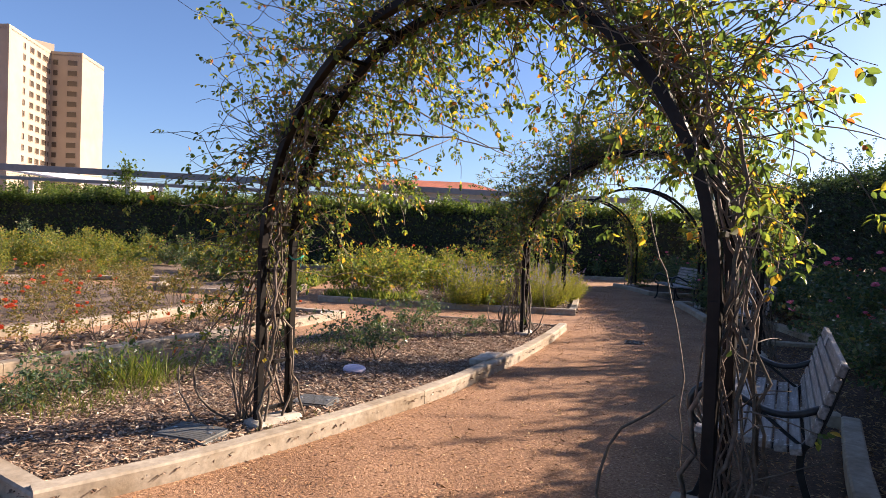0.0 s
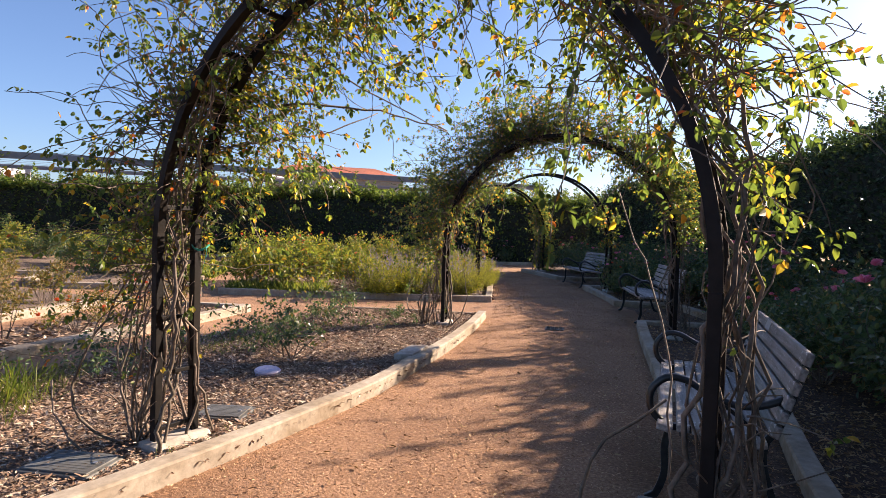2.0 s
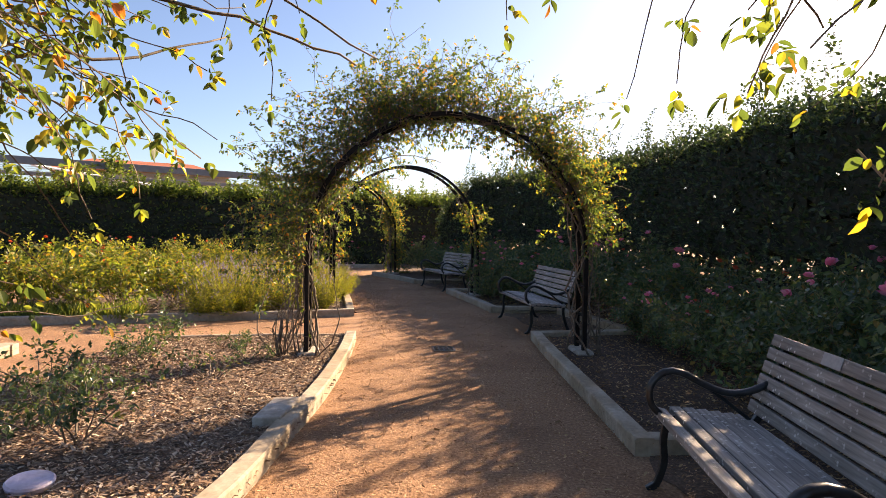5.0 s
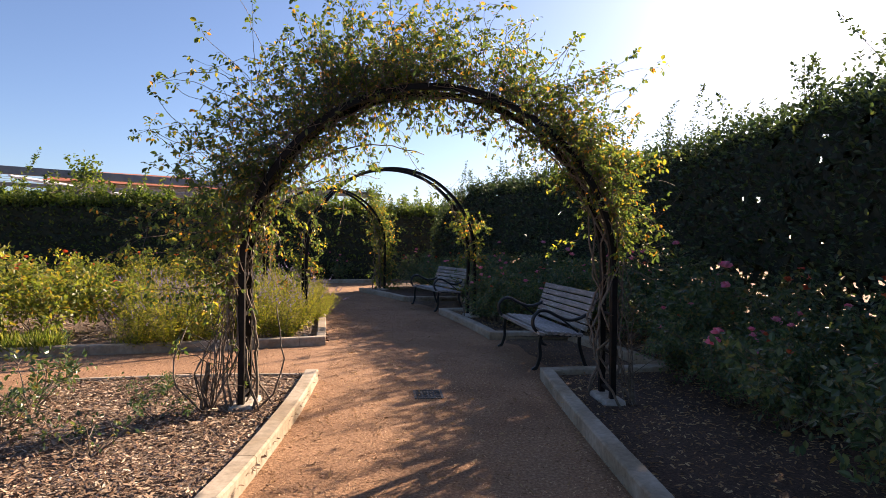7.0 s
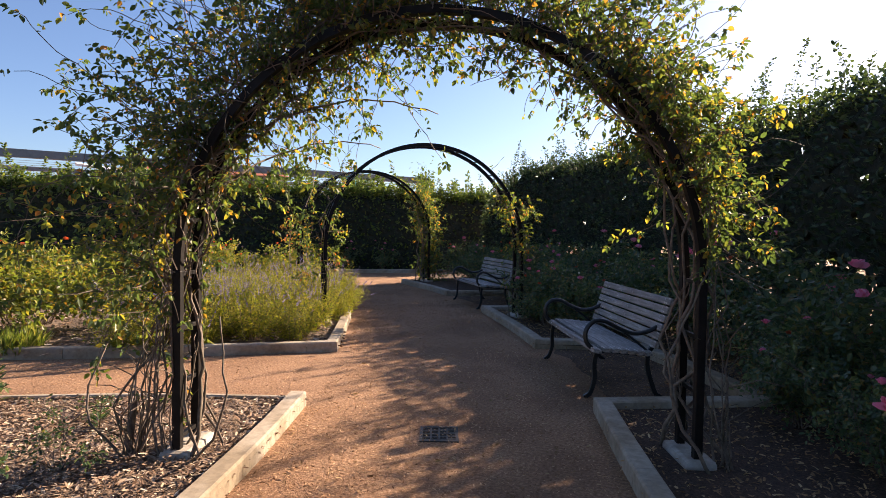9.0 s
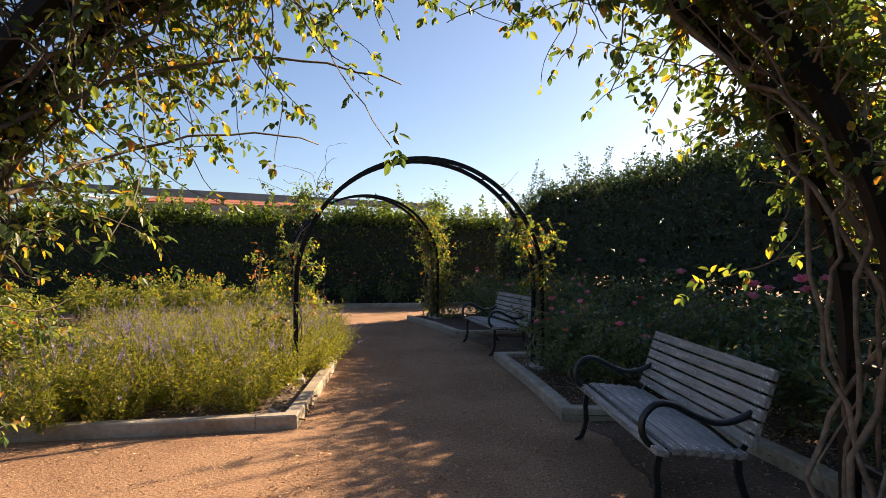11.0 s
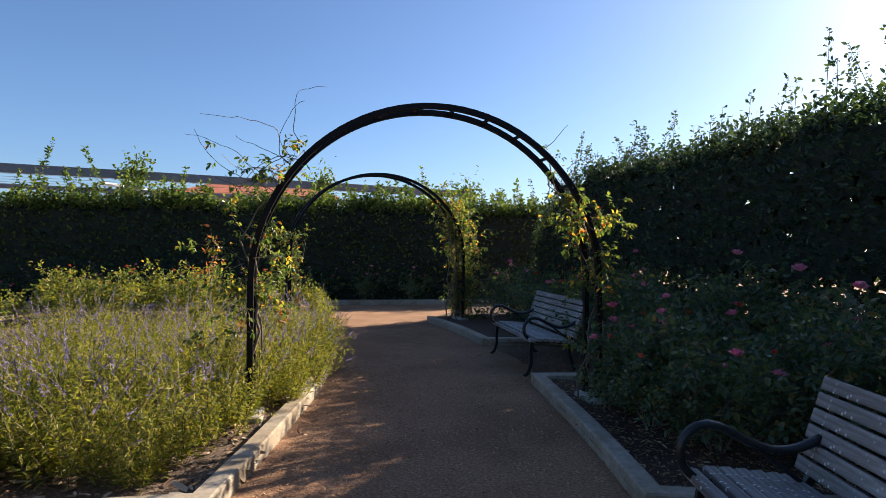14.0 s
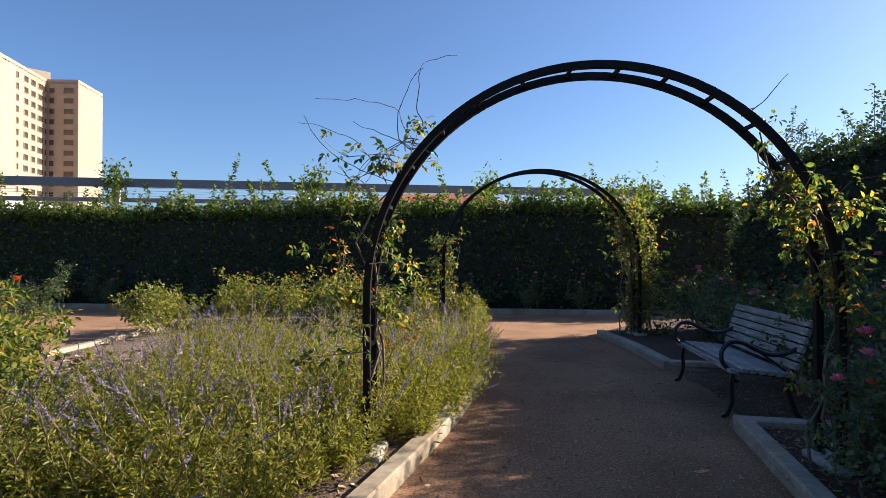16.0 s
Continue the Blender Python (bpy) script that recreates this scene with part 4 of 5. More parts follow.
def rose_bush(m, height, width, canes, leaf, mat, label, seed, blooms=(), bare=0.3, dense=1.0):
    """A rose bush of arching canes with leaflets and a few blooms."""
    r = np.random.default_rng(seed)
    ob = empty("rose_bush", m, label, "rose bush", "rose bushes in the beds")
    P, D, S, tips = [], [], [], []
    twigs = Geo()

    def stem(p, way, length, rad, depth):
        n = max(4, int(length / 0.06))
        pts = [p]
        for i in range(n):
            way = (way + Vector(r.normal(0, 0.13, 3)) + Vector((0, 0, -0.02))).normalized()
            pts.append(pts[-1] + way * (length / n))
            f = i / n
            if f > (bare if depth == 0 else 0.1):
                for _ in range(int(dense * 3 + r.random())):
                    w = way.cross(Vector(r.normal(size=3))).normalized() + way * 0.4
                    base = pts[-1]
                    for t in (0.3, 0.9, 0.9, 1.5, 1.5):
                        if r.random() < 0.8:
                            P.append(tuple(base + w * leaf * t + Vector(r.normal(0, leaf * 0.35, 3))))
                            D.append(tuple(w + Vector(r.normal(0, 0.6, 3)) + Vector((0, 0, -0.2))))
                            S.append(leaf * r.uniform(0.7, 1.2))
            if depth == 0 and f > bare and r.random() < 0.42:
                stem(pts[-1], (way + Vector(r.normal(0, 0.7, 3))).normalized(), length * r.uniform(0.18, 0.4), rad * 0.55, 1)
        tips.append(pts[-1])
        twigs.tube(pts, [rad * (1 - 0.7 * i / n) for i in range(n + 1)], 4, False)

    for c in range(canes):
        a = 2 * math.pi * (c + r.random()) / canes
        out = width / height * r.uniform(0.15, 0.75)
        way = Vector((math.cos(a) * out, math.sin(a) * out, 1)).normalized()
        stem(Vector((0.05 * math.cos(a), 0.05 * math.sin(a), 0.0)), way, height * r.uniform(0.65, 1.08) / max(way.z, 0.5) * 0.95, 0.007, 0)
    put("cane", twigs.mesh("cane"), M_CANE, ob, "thin thorny canes", kind="stuff")
    put("foliage", leaf_mesh("foliage", P, D, S, OVATE, 0.7), mat, ob, kind="stuff")
    tips.sort(key=lambda t: -t.z - 0.3 * math.hypot(t.x, t.y))
    order = r.permutation(max(len(blooms) * 3, 1)) % max(len(tips), 1)
    for i, kind in enumerate(blooms):
        me, bm_mat = BLOOMS[kind]
        q = tips[order[i % len(order)]]
        put("bloom", me, bm_mat, ob, m=Matrix.Translation(q + Vector((q.x, q.y, 0.35)).normalized() * 0.10) @ Matrix.Rotation(r.uniform(0, 6), 4, "Z") @ Matrix.Diagonal((*[r.uniform(0.8, 1.3)] * 3, 1)))
    return ob


Z0 = 0.05


def at(x, y, turn=0.0, k=1.0, z=Z0):
    return Matrix.Translation((x, y, z)) @ Matrix.Rotation(turn, 4, "Z")


def grow(makers, spots, seed):
    """Plants the spots (x, y, size): the first ones are built, the others are copies of them."""
    r = np.random.default_rng(seed)
    built = []
    for i, (x, y, k) in enumerate(spots):
        m = at(x, y, r.uniform(0, 6.28))
        if i < len(makers):
            ob = makers[i](m)
            built.append(ob)
        else:
            ob = copy_thing(built[int(r.integers(len(built)))], m)
        ob.scale = (k * r.uniform(0.92, 1.08), k * r.uniform(0.92, 1.08), k)


def maker(**kw):
    return lambda m: rose_bush(m, **kw)


# low straggly roses in the near bed
grow([maker(height=0.35, width=0.8, canes=7, leaf=0.044, mat=L_ROSE, label="low straggly green rose bush on bark mulch", seed=21, bare=0.2, dense=0.5),
      maker(height=0.33, width=0.9, canes=6, leaf=0.042, mat=L_ROSE, label="sparse low rose bush on bark mulch", seed=22, bare=0.25, dense=0.4)],
     [(-3.78, 4.03, 1.1), (-3.88, 5.62, 0.9), (-4.2, 4.25, 0.95), (-4.95, 4.9, 1.0), (-5.1, 6.35, 1.1), (-4.85, 5.9, 0.8), (-4.6, 1.45, 0.85), (-4.3, 0.8, 0.8), (-4.8, 2.1, 0.8), (-3.97, 6.35, 0.55), (-4.6, 6.9, 0.6), (-4.45, 4.7, 0.9), (-4.8, 3.3, 0.9), (-4.6, 1.0, 0.95), (-4.75, 1.75, 1.0), (-4.2, 1.2, 0.7), (-4.55, 2.6, 0.8)], 1)
# dry brownish roses in the middle beds
L_DRY = leaf_material("browning rose leaves", [(0.0, (0.08, 0.09, 0.03)), (0.5, (0.17, 0.14, 0.05)), (1.0, (0.26, 0.16, 0.07))], 0.4)
grow([maker(height=0.6, width=0.7, canes=8, leaf=0.036, mat=L_DRY, label="small browning rose bush on bark mulch", seed=31, dense=0.8),
      maker(height=0.55, width=0.9, canes=9, leaf=0.036, mat=L_DRY, label="browning rose bush with coral red blooms", seed=32, blooms=("red",) * 6, dense=0.8)],
     [(-6.75, 2.9, 1.0), (-9.35, 2.6, 1.1), (-7.2, 4.6, 0.9), (-6.95, 4.0, 0.8), (-6.5, 1.7, 0.95), (-9.4, 4.9, 1.0), (-9.9, 3.2, 1.1), (-9.2, 1.2, 1.2), (-10.3, 2.0, 1.2), (-11.0, 4.8, 1.1), (-10.8, 3.4, 1.1), (-12.0, 4.2, 1.2), (-11.6, 2.4, 1.2), (-12.8, 3.0, 1.2), (-13.4, 4.4, 1.1), (-7.2, 5.3, 0.8),
      (-8.6, 1.4, 0.95), (-8.7, 2.6, 1.0), (-8.9, 3.7, 0.95), (-9.2, 4.6, 0.9), (-6.7, 2.4, 0.8), (-6.6, 3.6, 0.75), (-6.9, 4.9, 0.75), (-6.5, 1.0, 0.8), (-10.0, 4.2, 1.0), (-9.7, 1.9, 1.0)], 2)
# tall rounded bushes further back
grow([maker(height=1.35, width=1.7, canes=13, leaf=0.06, mat=L_YELLOW, label="large rounded yellow-green rose bush", seed=41, bare=0.15, dense=0.8),
      maker(height=1.05, width=1.5, canes=13, leaf=0.055, mat=L_ROSE, label="rounded green rose bush with pale blooms", seed=42, blooms=("pale",) * 12, bare=0.12, dense=0.9)],
     [(-18.6, 5.6, 1.05), (-16.6, 9.3, 0.9), (-17.4, 4.2, 1.0), (-20.2, 6.8, 1.1), (-19.0, 8.2, 1.0), (-21.5, 5.0, 1.0), (-15.6, 9.9, 0.85), (-13.2, 8.6, 0.95), (-12.4, 9.0, 0.85), (-14.6, 9.0, 0.9), (-18.0, 12.8, 0.9), (-20.0, 10.0, 1.0), (-17.0, 6.6, 0.9), (-23.0, 7.5, 1.1)], 3)
# yellow-green roses in the far bed beside the salvia
grow([maker(height=0.9, width=1.1, canes=12, leaf=0.075, mat=L_YELLOW, label="yellow-green rose bush beside the salvia", seed=51, bare=0.3, blooms=("pale",) * 3, dense=0.6),
      maker(height=0.86, width=1.2, canes=11, leaf=0.072, mat=L_YELLOW, label="leafy yellow-green rose bush with coral blooms", seed=52, bare=0.25, blooms=("red",) * 4, dense=0.6)],
     [(-8.55, 8.45, 0.95), (-7.7, 8.95, 0.95), (-9.3, 8.9, 1.0), (-7.25, 9.75, 0.9), (-8.4, 9.75, 1.0), (-9.6, 10.1, 0.95), (-12.6, 14.6, 0.88), (-11.6, 15.0, 0.9), (-13.2, 15.5, 0.86), (-12.0, 16.2, 0.88), (-10.6, 15.8, 0.84), (-9.6, 16.4, 0.84), (-11.0, 16.6, 0.88), (-13.0, 13.6, 0.85), (-12.2, 13.0, 0.82), (-9.0, 17.2, 0.8)], 4)
# tall young canes with rusty leaves standing over the salvia
L_RUST = leaf_material("rusty young rose leaves", [(0.0, (0.1, 0.1, 0.035)), (0.45, (0.24, 0.13, 0.045)), (1.0, (0.38, 0.11, 0.06))], 0.5, 0.4, 1.5)
grow([maker(height=1.55, width=0.3, canes=1, leaf=0.045, mat=L_RUST, label="tall thin rose cane with rusty young leaves", seed=57, bare=0.7, dense=0.34),
      maker(height=1.4, width=0.5, canes=2, leaf=0.045, mat=L_RUST, label="tall young rose canes with reddish leaf tips", seed=58, bare=0.65, dense=0.34)],
     [(-5.77, 11.35, 1.0), (-5.3, 11.5, 1.0)], 8)
# dark roses with pink blooms in the shade of the hedge
grow([maker(height=1.08, width=1.2, canes=12, leaf=0.066, mat=L_ROSE, label="dark green rose bush with pink blooms under the hedge", seed=61, bare=0.12, blooms=("pink",) * 4, dense=0.6),
      maker(height=0.9, width=1.2, canes=11, leaf=0.058, mat=L_ROSE, label="shaded green rose bush with pink and red blooms", seed=62, bare=0.08, blooms=("pink", "pink", "red", "pink", "red"), dense=0.6),
      maker(height=0.95, width=1.2, canes=11, leaf=0.06, mat=L_ROSE, label="shaded dark green rose bush without blooms", seed=63, bare=0.1, dense=0.6)],
     [(0.85, 6.1, 0.85), (0.75, 7.4, 0.7), (1.5, 5.9, 1.05), (1.6, 7.2, 1.0), (0.45, 8.5, 0.7), (1.2, 8.4, 1.1), (2.0, 6.4, 1.1), (1.9, 8.2, 1.1), (0.2, 9.6, 1.0), (0.9, 9.5, 1.1),
      (-0.1, 11.0, 1.0), (0.55, 10.8, 1.1), (-1.0, 12.0, 0.95), (-0.3, 12.1, 1.1), (-1.55, 12.9, 0.95), (-0.8, 13.2, 1.1), (-2.1, 13.65, 0.8), (-1.4, 14.3, 1.1), (-2.0, 15.2, 1.1), (-1.2, 15.4, 1.1),
      (-2.9, 16.5, 1.05), (-2.5, 17.3, 1.1), (-4.0, 16.9, 0.9), (-3.6, 18.0, 1.1), (-4.7, 18.3, 1.0), (-5.3, 19.3, 1.0), (-4.6, 19.6, 1.1), (1.55, 4.4, 0.95), (1.75, 3.4, 1.0), (1.3, 5.3, 0.9), (2.0, 2.2, 0.9), (2.0, 4.6, 1.1), (2.3, 3.4, 1.1), (-1.95, 12.6, 0.8), (-2.15, 12.85, 0.6), (-3.3, 15.9, 0.8), (-2.75, 15.0, 0.8),
      (0.35, 7.8, 0.6), (0.55, 7.2, 0.6), (0.12, 8.6, 0.6), (-2.15, 12.35, 0.75), (-1.7, 11.95, 0.75), (-2.35, 12.78, 0.6)], 5)
# small roses along the foot of the far hedge
spots = [tuple((N_FAR * (22.9 + 0.25 * math.sin(3 * i)) + U_FAR * (-26 + 1.25 * i)).to_2d()) + (0.75 + 0.1 * math.sin(5 * i),) for i in range(25)]
grow([maker(height=0.95, width=1.1, canes=9, leaf=0.06, mat=L_ROSE, label="rose bush with pink blooms at the foot of the hedge", seed=71, bare=0.15, blooms=("pink",) * 7, dense=0.7)], spots, 6)


def salvia(m, seed, label):
    """A clump of upright leafy stems, some ending in blue flower spikes."""
    r = np.random.default_rng(seed)
    ob = empty("salvia_plant", m, label, "salvia", "salvia planted along the kerb")
    P, D, S, FP, FD, FS = [], [], [], [], [], []
    st = Geo()
    for i in range(38):
        a, q = r.uniform(0, 6.28), r.random() ** 0.6
        foot = Vector((0.16 * q * math.cos(a), 0.16 * q * math.sin(a), 0))
        h = r.uniform(0.36, 0.7)
        way = Vector((math.cos(a) * 0.85 * q, math.sin(a) * 0.85 * q, 1)).normalized()
        pts = [foot]
        n = 10
        for k in range(n):
            way = (way + Vector(r.normal(0, 0.07, 3))).normalized()
            pts.append(pts[-1] + way * (h / n))
            if k > 0:
                for _ in range(7):
                    w = way.cross(Vector(r.normal(size=3))).normalized()
                    P.append(tuple(pts[-1] - way * r.uniform(0, h / n) + w * r.uniform(0, 0.03)))
                    D.append(tuple(w + way * r.uniform(0.1, 0.9)))
                    S.append(r.uniform(0.028, 0.058) * (1.15 - 0.45 * k / n))
        if r.random() < 0.27:
            top = pts[-1] + way * r.uniform(0.03, 0.09)
            for k in range(15):
                top = top + (way + Vector(r.normal(0, 0.05, 3))) * 0.0085
                FP.append(tuple(top))
                FD.append(tuple(way.cross(Vector(r.normal(size=3))).normalized() + way * 0.5))
                FS.append(0.017 * (1.1 - 0.045 * k))
            pts.append(top)
        st.tube(pts, 0.002, 3, False)
    put("stem", st.mesh("stem"), M_TWIG, ob, kind="stuff")
    put("foliage", leaf_mesh("foliage", P, D, S, NARROW * np.array([1.5, 1, 1]), 0.6), L_SALVIA, ob, "narrow yellow-green leaves", kind="stuff")
    put("flower_spike", leaf_mesh("flower_spike", FP, FD, FS, ROUND, 0.5), L_SPIKE, ob, "small lavender-blue flower spikes", kind="stuff")
    return ob


SALVIA = [(-4.62, 10.15), (-4.95, 9.74), (-5.6, 9.2), (-6.3, 8.75), (-6.7, 9.8), (-7.9, 11.2), (-9.6, 12.6), (-7.5, 15.6), (-6.5, 14.3), (-5.68, 12.65), (-5.28, 11.5), (-4.9, 10.6)]
gen = np.random.default_rng(77)
spots = []
for x, y in sprinkle(SALVIA, 2600, gen):
    gap = 0.36 if y < 12.8 else 0.46
    if all((x - a) ** 2 + (y - b) ** 2 > gap * gap for a, b, _ in spots) and (x + 5.06) ** 2 + (y - 11.28) ** 2 > 0.03:
        spots.append((x, y, gen.uniform(0.78, 1.14)))
spots += [(-5.14, 11.75, 0.85), (-5.38, 12.2, 0.9), (-5.62, 12.65, 0.9), (-5.88, 13.1, 0.9), (-6.15, 13.6, 0.9), (-6.5, 14.15, 0.9)]
makers = [lambda m, k=k: salvia(m, 80 + k, "bushy yellow-green salvia with lavender-blue flower spikes") for k in range(4)]
grow(makers, spots, 7)


def grass(poly, count, lo, hi, label, name="grass", mat=L_GRASS, wide=0.14):
    p = sprinkle(poly, count)
    P = np.column_stack([p, np.full(count, 0.04)])
    D = np.column_stack([rng.normal(0, 0.5, (count, 2)), np.ones(count)])
    put(name, leaf_mesh(name, P, D, rng.uniform(lo, hi, count), NARROW * np.array([wide, 1, 0.25]), 0.9), mat, label=label, category="grass", kind="stuff")


grass([(-8.75, 7.6), (-6.9, 8.25), (-7.1, 8.75), (-8.9, 8.1)], 2600, 0.1, 0.28, "low green grassy edging behind a kerb", wide=0.5)
grass([(-10.8, 9.1), (-13.3, 12.0), (-14.2, 11.3), (-11.6, 8.6)], 6000, 0.1, 0.25, "bright green grass patch beside a path", wide=0.6)
grass([(-4.7, 1.5), (-4.15, 1.6), (-4.2, 2.05), (-4.75, 2.0)], 170, 0.15, 0.4, "tuft of coarse green grass on mulch")
grass([(-4.9, 0.5), (-3.7, 0.9), (-3.8, 1.6), (-4.9, 2.9)], 1100, 0.06, 0.2, "thin green weeds on bark mulch")
grass([(-5.15, 3.2), (-4.3, 3.6), (-4.4, 5.4), (-5.4, 5.8)], 700, 0.05, 0.16, "thin green weeds on bark mulch")
grass([(-2.5, 1.65), (-2.65, 1.7), (-2.7, 2.25), (-2.45, 2.4)], 26, 0.05, 0.12, "small grass tuft beside a concrete footing")


def weed(m, h, seed):
    """A single upright leafy weed."""
    r = np.random.default_rng(seed)
    ob = empty("weed", m, "upright leafy green weed on mulch", "weed")
    st = Geo().tube([(0, 0, 0), (0.01, 0.0, h * 0.5), (0.02, 0.01, h)], [0.006, 0.004, 0.002], 4)
    put("stem", st.mesh("stem"), M_TWIG, ob)
    n = int(h * 190)
    z = r.uniform(0.05, 1.0, n) * h
    a = r.uniform(0, 6.28, n)
    put("foliage", leaf_mesh("foliage", np.column_stack([0.01 * np.cos(a), 0.01 * np.sin(a), z]), np.column_stack([np.cos(a), np.sin(a), r.uniform(0.2, 1.0, n)]), 0.075 * (1.2 - 0.7 * z / h), NARROW * np.array([1.5, 1, 1]), 0.5), L_ROSE, ob, kind="stuff")


weed(at(-5.45, 7.05), 0.5, 1)
weed(at(-5.3, 6.6), 0.3, 2)
weed(at(-4.3, 6.9), 0.22, 3)

# ---- small things in the beds and on the path ----


def valve_box(x, y, w, d, turn, z=0.064):
    ob = empty("valve_box", at(x, y, radians(turn), z=z), "dark grey plastic irrigation valve box lid in mulch", "valve box", "irrigation boxes")
    put("rim", tidy(Geo().box((-w / 2, -d / 2, -0.03), (w / 2, d / 2, 0.012)).mesh("rim"), 0.01), M_PLASTIC, ob)
    put("lid", tidy(Geo().box((-w / 2 + 0.02, -d / 2 + 0.02, 0.005), (w / 2 - 0.02, d / 2 - 0.02, 0.022)).mesh("lid"), 0.004), M_PLASTIC, ob)
    rib = Geo().box((-w / 2 + 0.05, -0.004, 0.0), (w / 2 - 0.05, 0.004, 0.002)).mesh("rib")
    for i in range(8):
        put("rib", rib, M_PLASTIC, ob, m=Matrix.Translation((0, -d / 2 + 0.05 + (d - 0.1) * i / 7, 0.021)))
    bolt = Geo().tube([(0, 0, 0), (0, 0, 0.006)], 0.012, 8).mesh("bolt")
    for q in (-1, 1):
        put("bolt", bolt, M_BOLT, ob, m=Matrix.Translation((q * w * 0.33, 0, 0.022)))


valve_box(-2.90, 1.46, 0.42, 0.30, 20)
valve_box(-2.92, 2.49, 0.34, 0.28, 25)
disc = empty("valve_cover", at(-3.47, 3.44, z=0.05) @ pose(0, 0, 0, 3, 5, 0), "round faded lilac plastic valve cover on mulch", "valve cover")
lid = Geo().tube([(0, 0, 0.0), (0, 0, 0.045), (0, 0, 0.055)], [0.10, 0.112, 0.102], 28)
put("lid", tidy(lid.mesh("lid")), M_LILAC, disc)
put("rim", tidy(Geo().tube([(0, 0, -0.02), (0, 0, 0.03)], 0.095, 28).mesh("rim")), M_PLASTIC, disc)
block = empty("paver", at(-2.81, 4.78, radians(8), z=0.05), "loose pale concrete paver lying against the kerb", "paver")
put("slab", tidy(Geo().box((-0.10, -0.22, 0.0), (0.10, 0.22, 0.075), pose(0, 0, 0.01, 2, -4, 0)).mesh("slab"), 0.01), M_CONC, block)
rock = bmesh.new()
bmesh.ops.create_icosphere(rock, subdivisions=3, radius=0.16)
for v in rock.verts:
    v.co *= 1 + 0.25 * noise.noise(v.co * 9)
    v.co.z *= 0.35
me = bpy.data.meshes.new("stone")
rock.to_mesh(me)
rock.free()
put("stone", me, M_CONC, label="flat pale stone beside an arch post", category="stone", m=at(-2.66, 13.3, 0.4, z=0.07))

drain = empty("drain_grate", at(-2.24, 7.73, radians(18), z=0.0), "dark slotted drain grate set in the granite path", "drain grate")
gr = Geo()
for lo, hi in (((-0.13, -0.15), (0.13, -0.13)), ((-0.13, 0.13), (0.13, 0.15)), ((-0.13, -0.13), (-0.11, 0.13)), ((0.11, -0.13), (0.13, 0.13))):
    gr.box((*lo, -0.02), (*hi, 0.008))
put("grate_frame", gr.mesh("grate_frame"), M_GRATE, drain)
bar = Geo().box((-0.11, -0.006, -0.01), (0.11, 0.006, 0.006)).mesh("bar")
for i in range(9):
    put("bar", bar, M_GRATE, drain, m=Matrix.Translation((0, -0.115 + 0.0288 * i, 0)))
for i in (-1, 0, 1):
    put("bar", bar, M_GRATE, drain, m=pose(0.055 * i, 0, 0.001, 0, 0, 90))
# no real depth: a flush plate coloured like the shade under the bars
put("pit", Geo().box((-0.11, -0.13, -0.005), (0.11, 0.13, 0.001)).mesh("pit"), M_INNER_SHADE, drain, "flat dark plate painted as the shade below the bars")

# ---- pergola beyond the far hedge ----
N_P, U_P = Vector((-0.774, 0.633, 0)), Vector((0.633, 0.774, 0))
pergola = empty("pergola", Matrix.Translation(N_P * 28) @ Matrix.Rotation(math.atan2(U_P.y, U_P.x), 4, "Z"), "long grey-blue pergola on pale posts behind the hedge", "pergola")
put("front_beam", tidy(Geo().box((-48, -0.07, 3.62), (17.6, 0.07, 3.9)).mesh("front_beam"), 0.01), M_BEAM, pergola)
put("back_beam", tidy(Geo().box((-48, 5.9, 3.62), (17.6, 6.1, 3.80)).mesh("back_beam"), 0.01), M_BEAM, pergola)
post = tidy(Geo().box((-0.1, -0.1, 0), (0.1, 0.1, 3.62)).mesh("post"), 0.01)
wire = Geo().tube([(-48, 0, 0), (17.6, 0, 0)], 0.006, 4).mesh("wire")
for i in range(10):
    for y in (0.0, 6.0):
        put("post", post, M_POST, pergola, m=Matrix.Translation((-39.4 + 6.29 * i, y, 0)))
for i in range(5):
    put("wire", wire, M_BEAM, pergola, m=Matrix.Translation((0, 1.0 + i, 3.7)))
for i in range(10):
    s = -39.4 + 6.29 * i
    n = 420
    P = rng.normal(0, 1, (n, 3)) * np.array([0.24, 0.22, 0.32]) + np.array([0, 0, 3.75])
    vine = empty("vine", Matrix.Translation(N_P * 27.9 + U_P * s), "leafy vine tufted over a pergola post", "vine", "vines on the pergola")
    put("foliage", leaf_mesh("foliage", P, rng.normal(0, 1, (n, 3)), rng.uniform(0.1, 0.18, n)), L_FAR, vine, kind="stuff")
    put("stem", Geo().tube([(0.12, -0.1, 0), (0.05, -0.12, 1.8), (0.1, -0.1, 3.7)], [0.03, 0.025, 0.015], 5).mesh("stem"), M_CANE, vine)

# white shade roofs further behind
for s, w in ((-40, 8.0), (-29, 7.0), (-14.5, 8.0), (6.5, 7.0)):
    can = empty("shade_canopy", Matrix.Translation(N_P * 43 + U_P * s) @ Matrix.Rotation(math.atan2(U_P.y, U_P.x), 4, "Z"), "white sloping canvas shade roof on posts", "canopy", "shade roofs behind the garden")
    put("roof", tidy(Geo().box((-w / 2, -2.5, 0), (w / 2, 2.5, 0.12), pose(0, 0, 4.35, 6, 7, 0)).mesh("roof"), 0.02), M_CANVAS, can)
    for x in (-w / 2 + 0.3, w / 2 - 0.3):
        put("post", Geo().box((x - 0.08, -0.08, 0), (x + 0.08, 0.08, 4.25)).mesh("post"), M_POST, can)

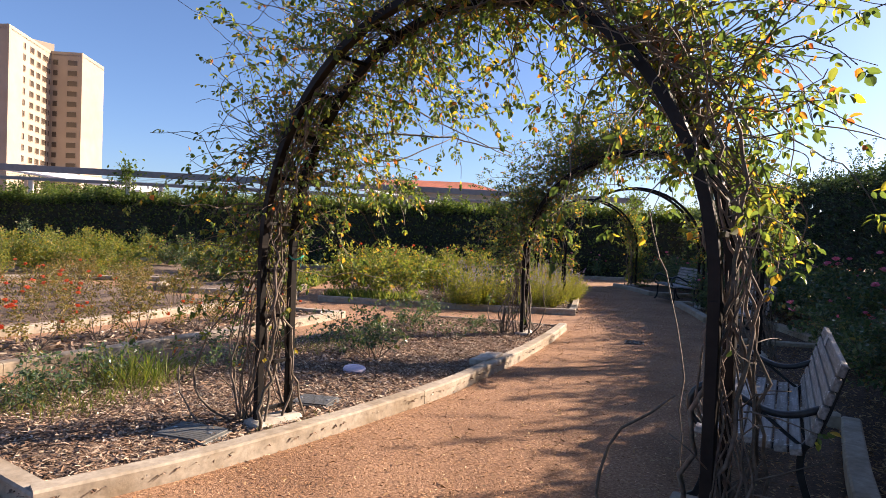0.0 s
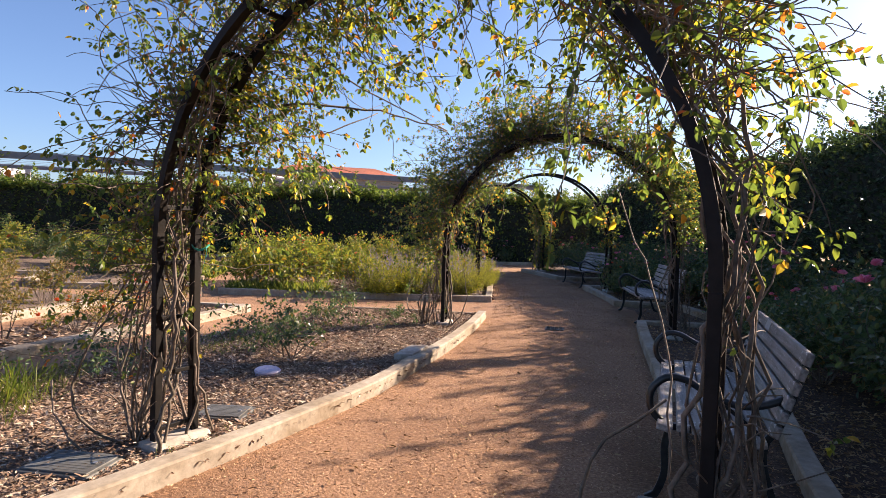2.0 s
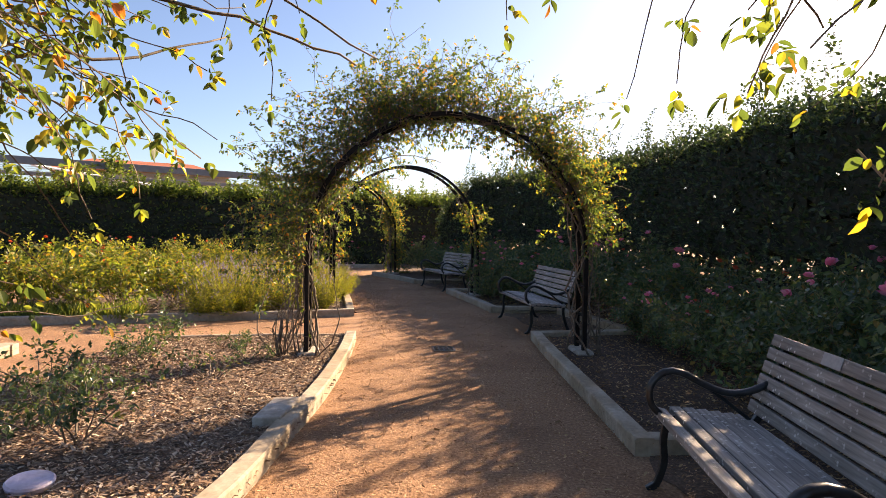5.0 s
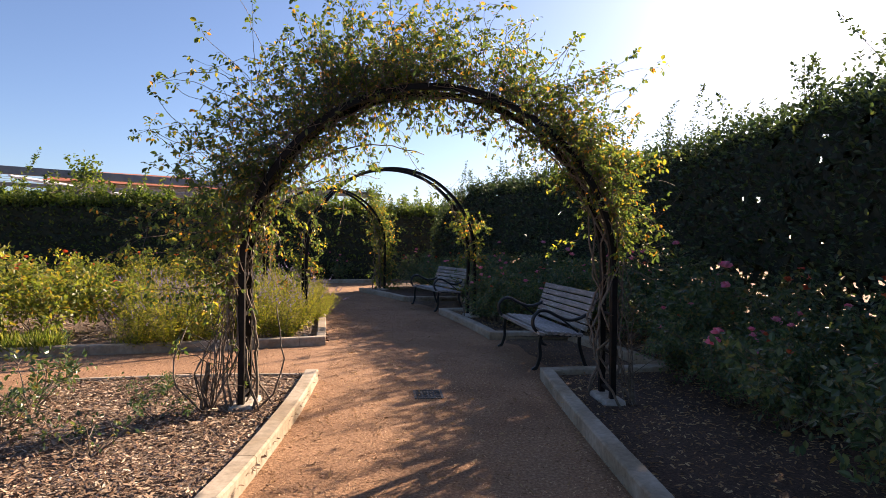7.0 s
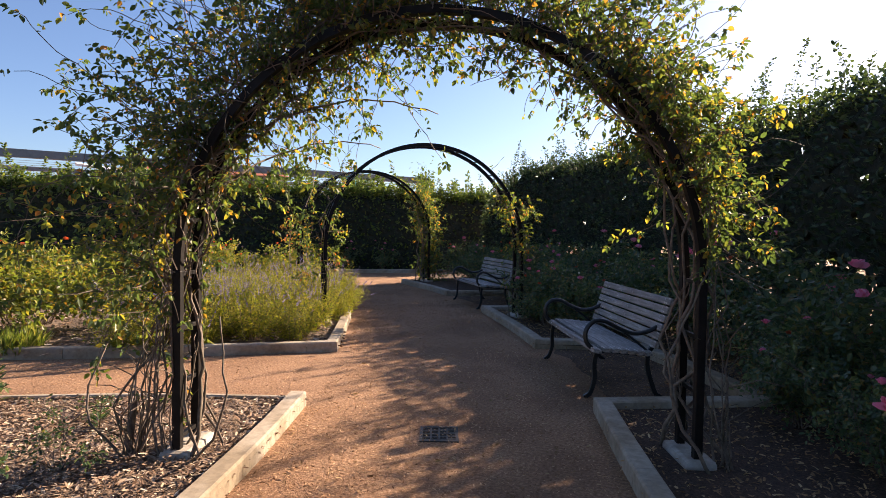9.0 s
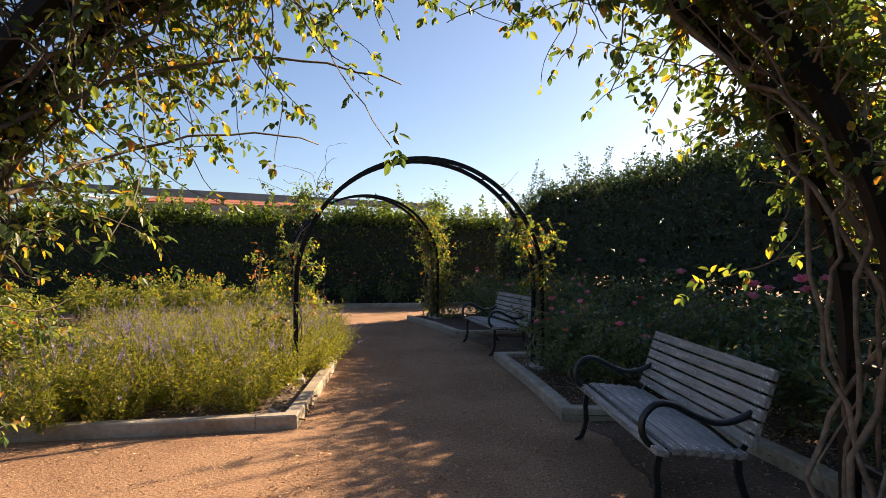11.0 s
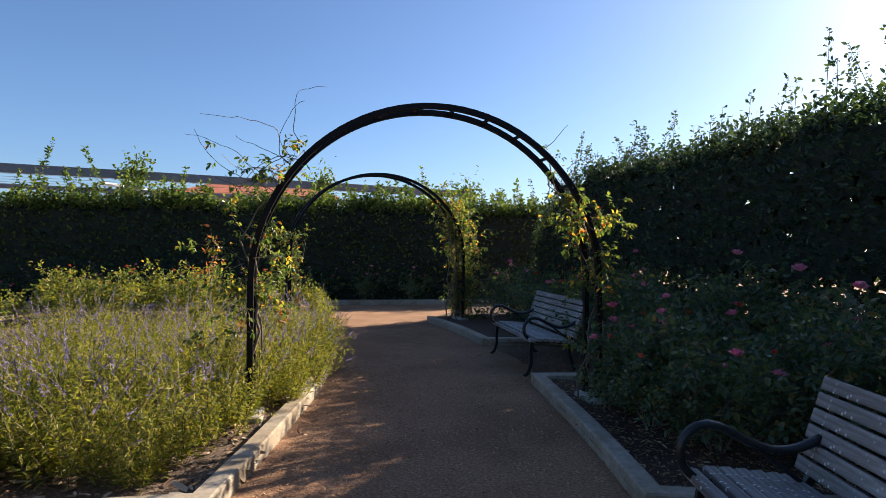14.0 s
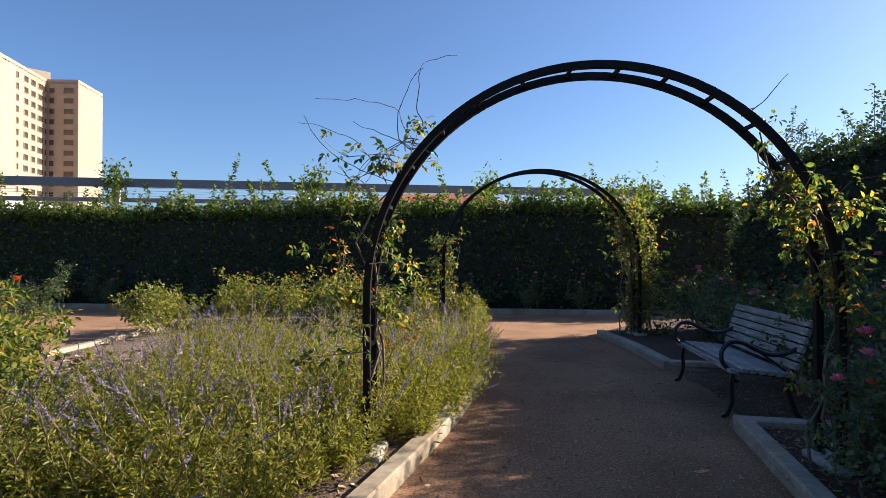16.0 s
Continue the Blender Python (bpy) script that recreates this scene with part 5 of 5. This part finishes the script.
# ---- tower block ----
tower = empty("tower_block", Matrix.Identity(4), "cream fourteen-storey apartment tower with rows of windows", "building")
FOOT = [(-200.4, 36.9), (-181.0, 49.8), (-198.3, 64.9), (-191.8, 70.9), (-202.7, 81.3), (-225.4, 86.9), (-236.4, 48.9)]
H = 52.0
for a, b in zip(FOOT, FOOT[1:] + FOOT[:1]):
    va, vb = Vector((*a, 0)), Vector((*b, 0))
    m = Matrix.Translation(va) @ Matrix.Rotation(math.atan2(vb.y - va.y, vb.x - va.x), 4, "Z")
    put("wall", Geo().box((0, 0.0, 0), ((vb - va).length, 0.5, H), m).mesh("wall"), M_WALL, tower)
gg = Geo()
gg.v = [(x, y, z) for z in (H - 1.2, H - 0.8) for x, y in FOOT]
n = len(FOOT)
gg.f = [tuple(range(n)), tuple(range(2 * n - 1, n - 1, -1))] + [(i, (i + 1) % n, n + (i + 1) % n, n + i) for i in range(n)]
put("roof", tidy(gg.mesh("roof")), M_CONC, tower)
put("plant_room", tidy(Geo().box((-212, 58, H - 1), (-199, 66, H + 2.4)).mesh("plant_room"), 0.1), M_WALL, tower)


def facade(i, columns):
    a, b = Vector((*FOOT[i], 0)), Vector((*FOOT[i + 1], 0))
    m = Matrix.Translation(a) @ Matrix.Rotation(math.atan2(b.y - a.y, b.x - a.x), 4, "Z")
    length = (b - a).length
    for f, w in columns:
        fr = Geo()
        for lo, hi in (((-w / 2 - 0.12, -0.85), (w / 2 + 0.12, -0.75)), ((-w / 2 - 0.12, 0.75), (w / 2 + 0.12, 0.85)), ((-w / 2 - 0.12, -0.75), (-w / 2, 0.75)), ((w / 2, -0.75), (w / 2 + 0.12, 0.75))):
            fr.box((lo[0], -0.16, lo[1]), (hi[0], 0.02, hi[1]))
        fr = fr.mesh("window")
        pane = Geo().box((-w / 2, -0.04, -0.75), (w / 2, 0.01, 0.75)).mesh("pane")
        for row in range(15):
            z = H - 3.2 - row * 3.02
            if z < 4:
                continue
            wd = put("window", fr, M_WALL, tower, m=m @ Matrix.Translation((f * length, 0, z)))
            put("pane", pane, M_GLASS, wd)


facade(1, [(0.34, 0.8), (0.52, 1.9), (0.68, 1.9), (0.85, 2.9), (0.965, 0.9)])
facade(2, [(0.16, 1.3), (0.70, 2.7)])

# ---- red-roofed house and far trees ----
house = empty("house", Matrix.Translation((-76.0, 94.0, 0)) @ Matrix.Rotation(radians(42), 4, "Z"), "low cream house with a red clay tile hip roof", "house")
put("wall", Geo().box((-13, -7, 0), (13, 7, 10.6)).mesh("wall"), M_WALL, house)
hp = Geo()
hp.v = [(-14, -8, 10.5), (14, -8, 10.5), (14, 8, 10.5), (-14, 8, 10.5), (-8, 0, 13.0), (8, 0, 13.0)]
hp.f = [(0, 1, 5, 4), (1, 2, 5), (2, 3, 4, 5), (3, 0, 4), (3, 2, 1, 0)]
put("roof", hp.mesh("roof"), M_ROOF, house)
for x in (-9, -3, 3, 9):
    put("window", Geo().box((x - 0.8, -7.06, 7.2), (x + 0.8, -6.95, 9.0)).mesh("window"), M_GLASS, house)


def far_tree(m, h, seed):
    r = np.random.default_rng(seed)
    ob = empty("tree", m, "distant round-crowned green tree", "tree", "trees behind the garden")
    tr = Geo().tube([(0, 0, 0), (0.1, 0.05, h * 0.3), (0.05, 0, h * 0.6)], [0.22, 0.17, 0.08], 7)
    P = []
    for k in range(9):
        a = 2 * math.pi * k / 9 + r.uniform(-0.3, 0.3)
        tip = Vector((math.cos(a) * h * r.uniform(0.18, 0.34), math.sin(a) * h * r.uniform(0.18, 0.34), h * r.uniform(0.55, 0.92)))
        tr.tube([(0.05, 0, h * 0.35), tuple(tip * 0.6 + Vector((0, 0, h * 0.2))), tuple(tip)], [0.09, 0.06, 0.02], 5)
        c = r.normal(0, 1, (260, 3)) * h * np.array([0.10, 0.10, 0.075]) + np.array(tuple(tip))
        P.append(c)
    P = np.concatenate(P)
    put("trunk", tr.mesh("trunk"), M_CANE, ob)
    put("crown", leaf_mesh("crown", P, r.normal(0, 1, P.shape), h * 0.04), L_FAR, ob, kind="stuff")
    return ob


kinds = [far_tree(at(-30, 62, z=0), 6.6, 1), far_tree(at(-14, 70, z=0), 6.8, 2)]
r = np.random.default_rng(5)
for i in range(54):
    az, d = radians(r.uniform(6, 84)), r.uniform(58, 120)
    k = d / 75 * r.uniform(0.75, 1.0)
    t = copy_thing(kinds[i % 2], at(-2 - d * math.sin(az), 8 + d * math.cos(az), r.uniform(0, 6), z=0))
    t.scale = (k, k, k)
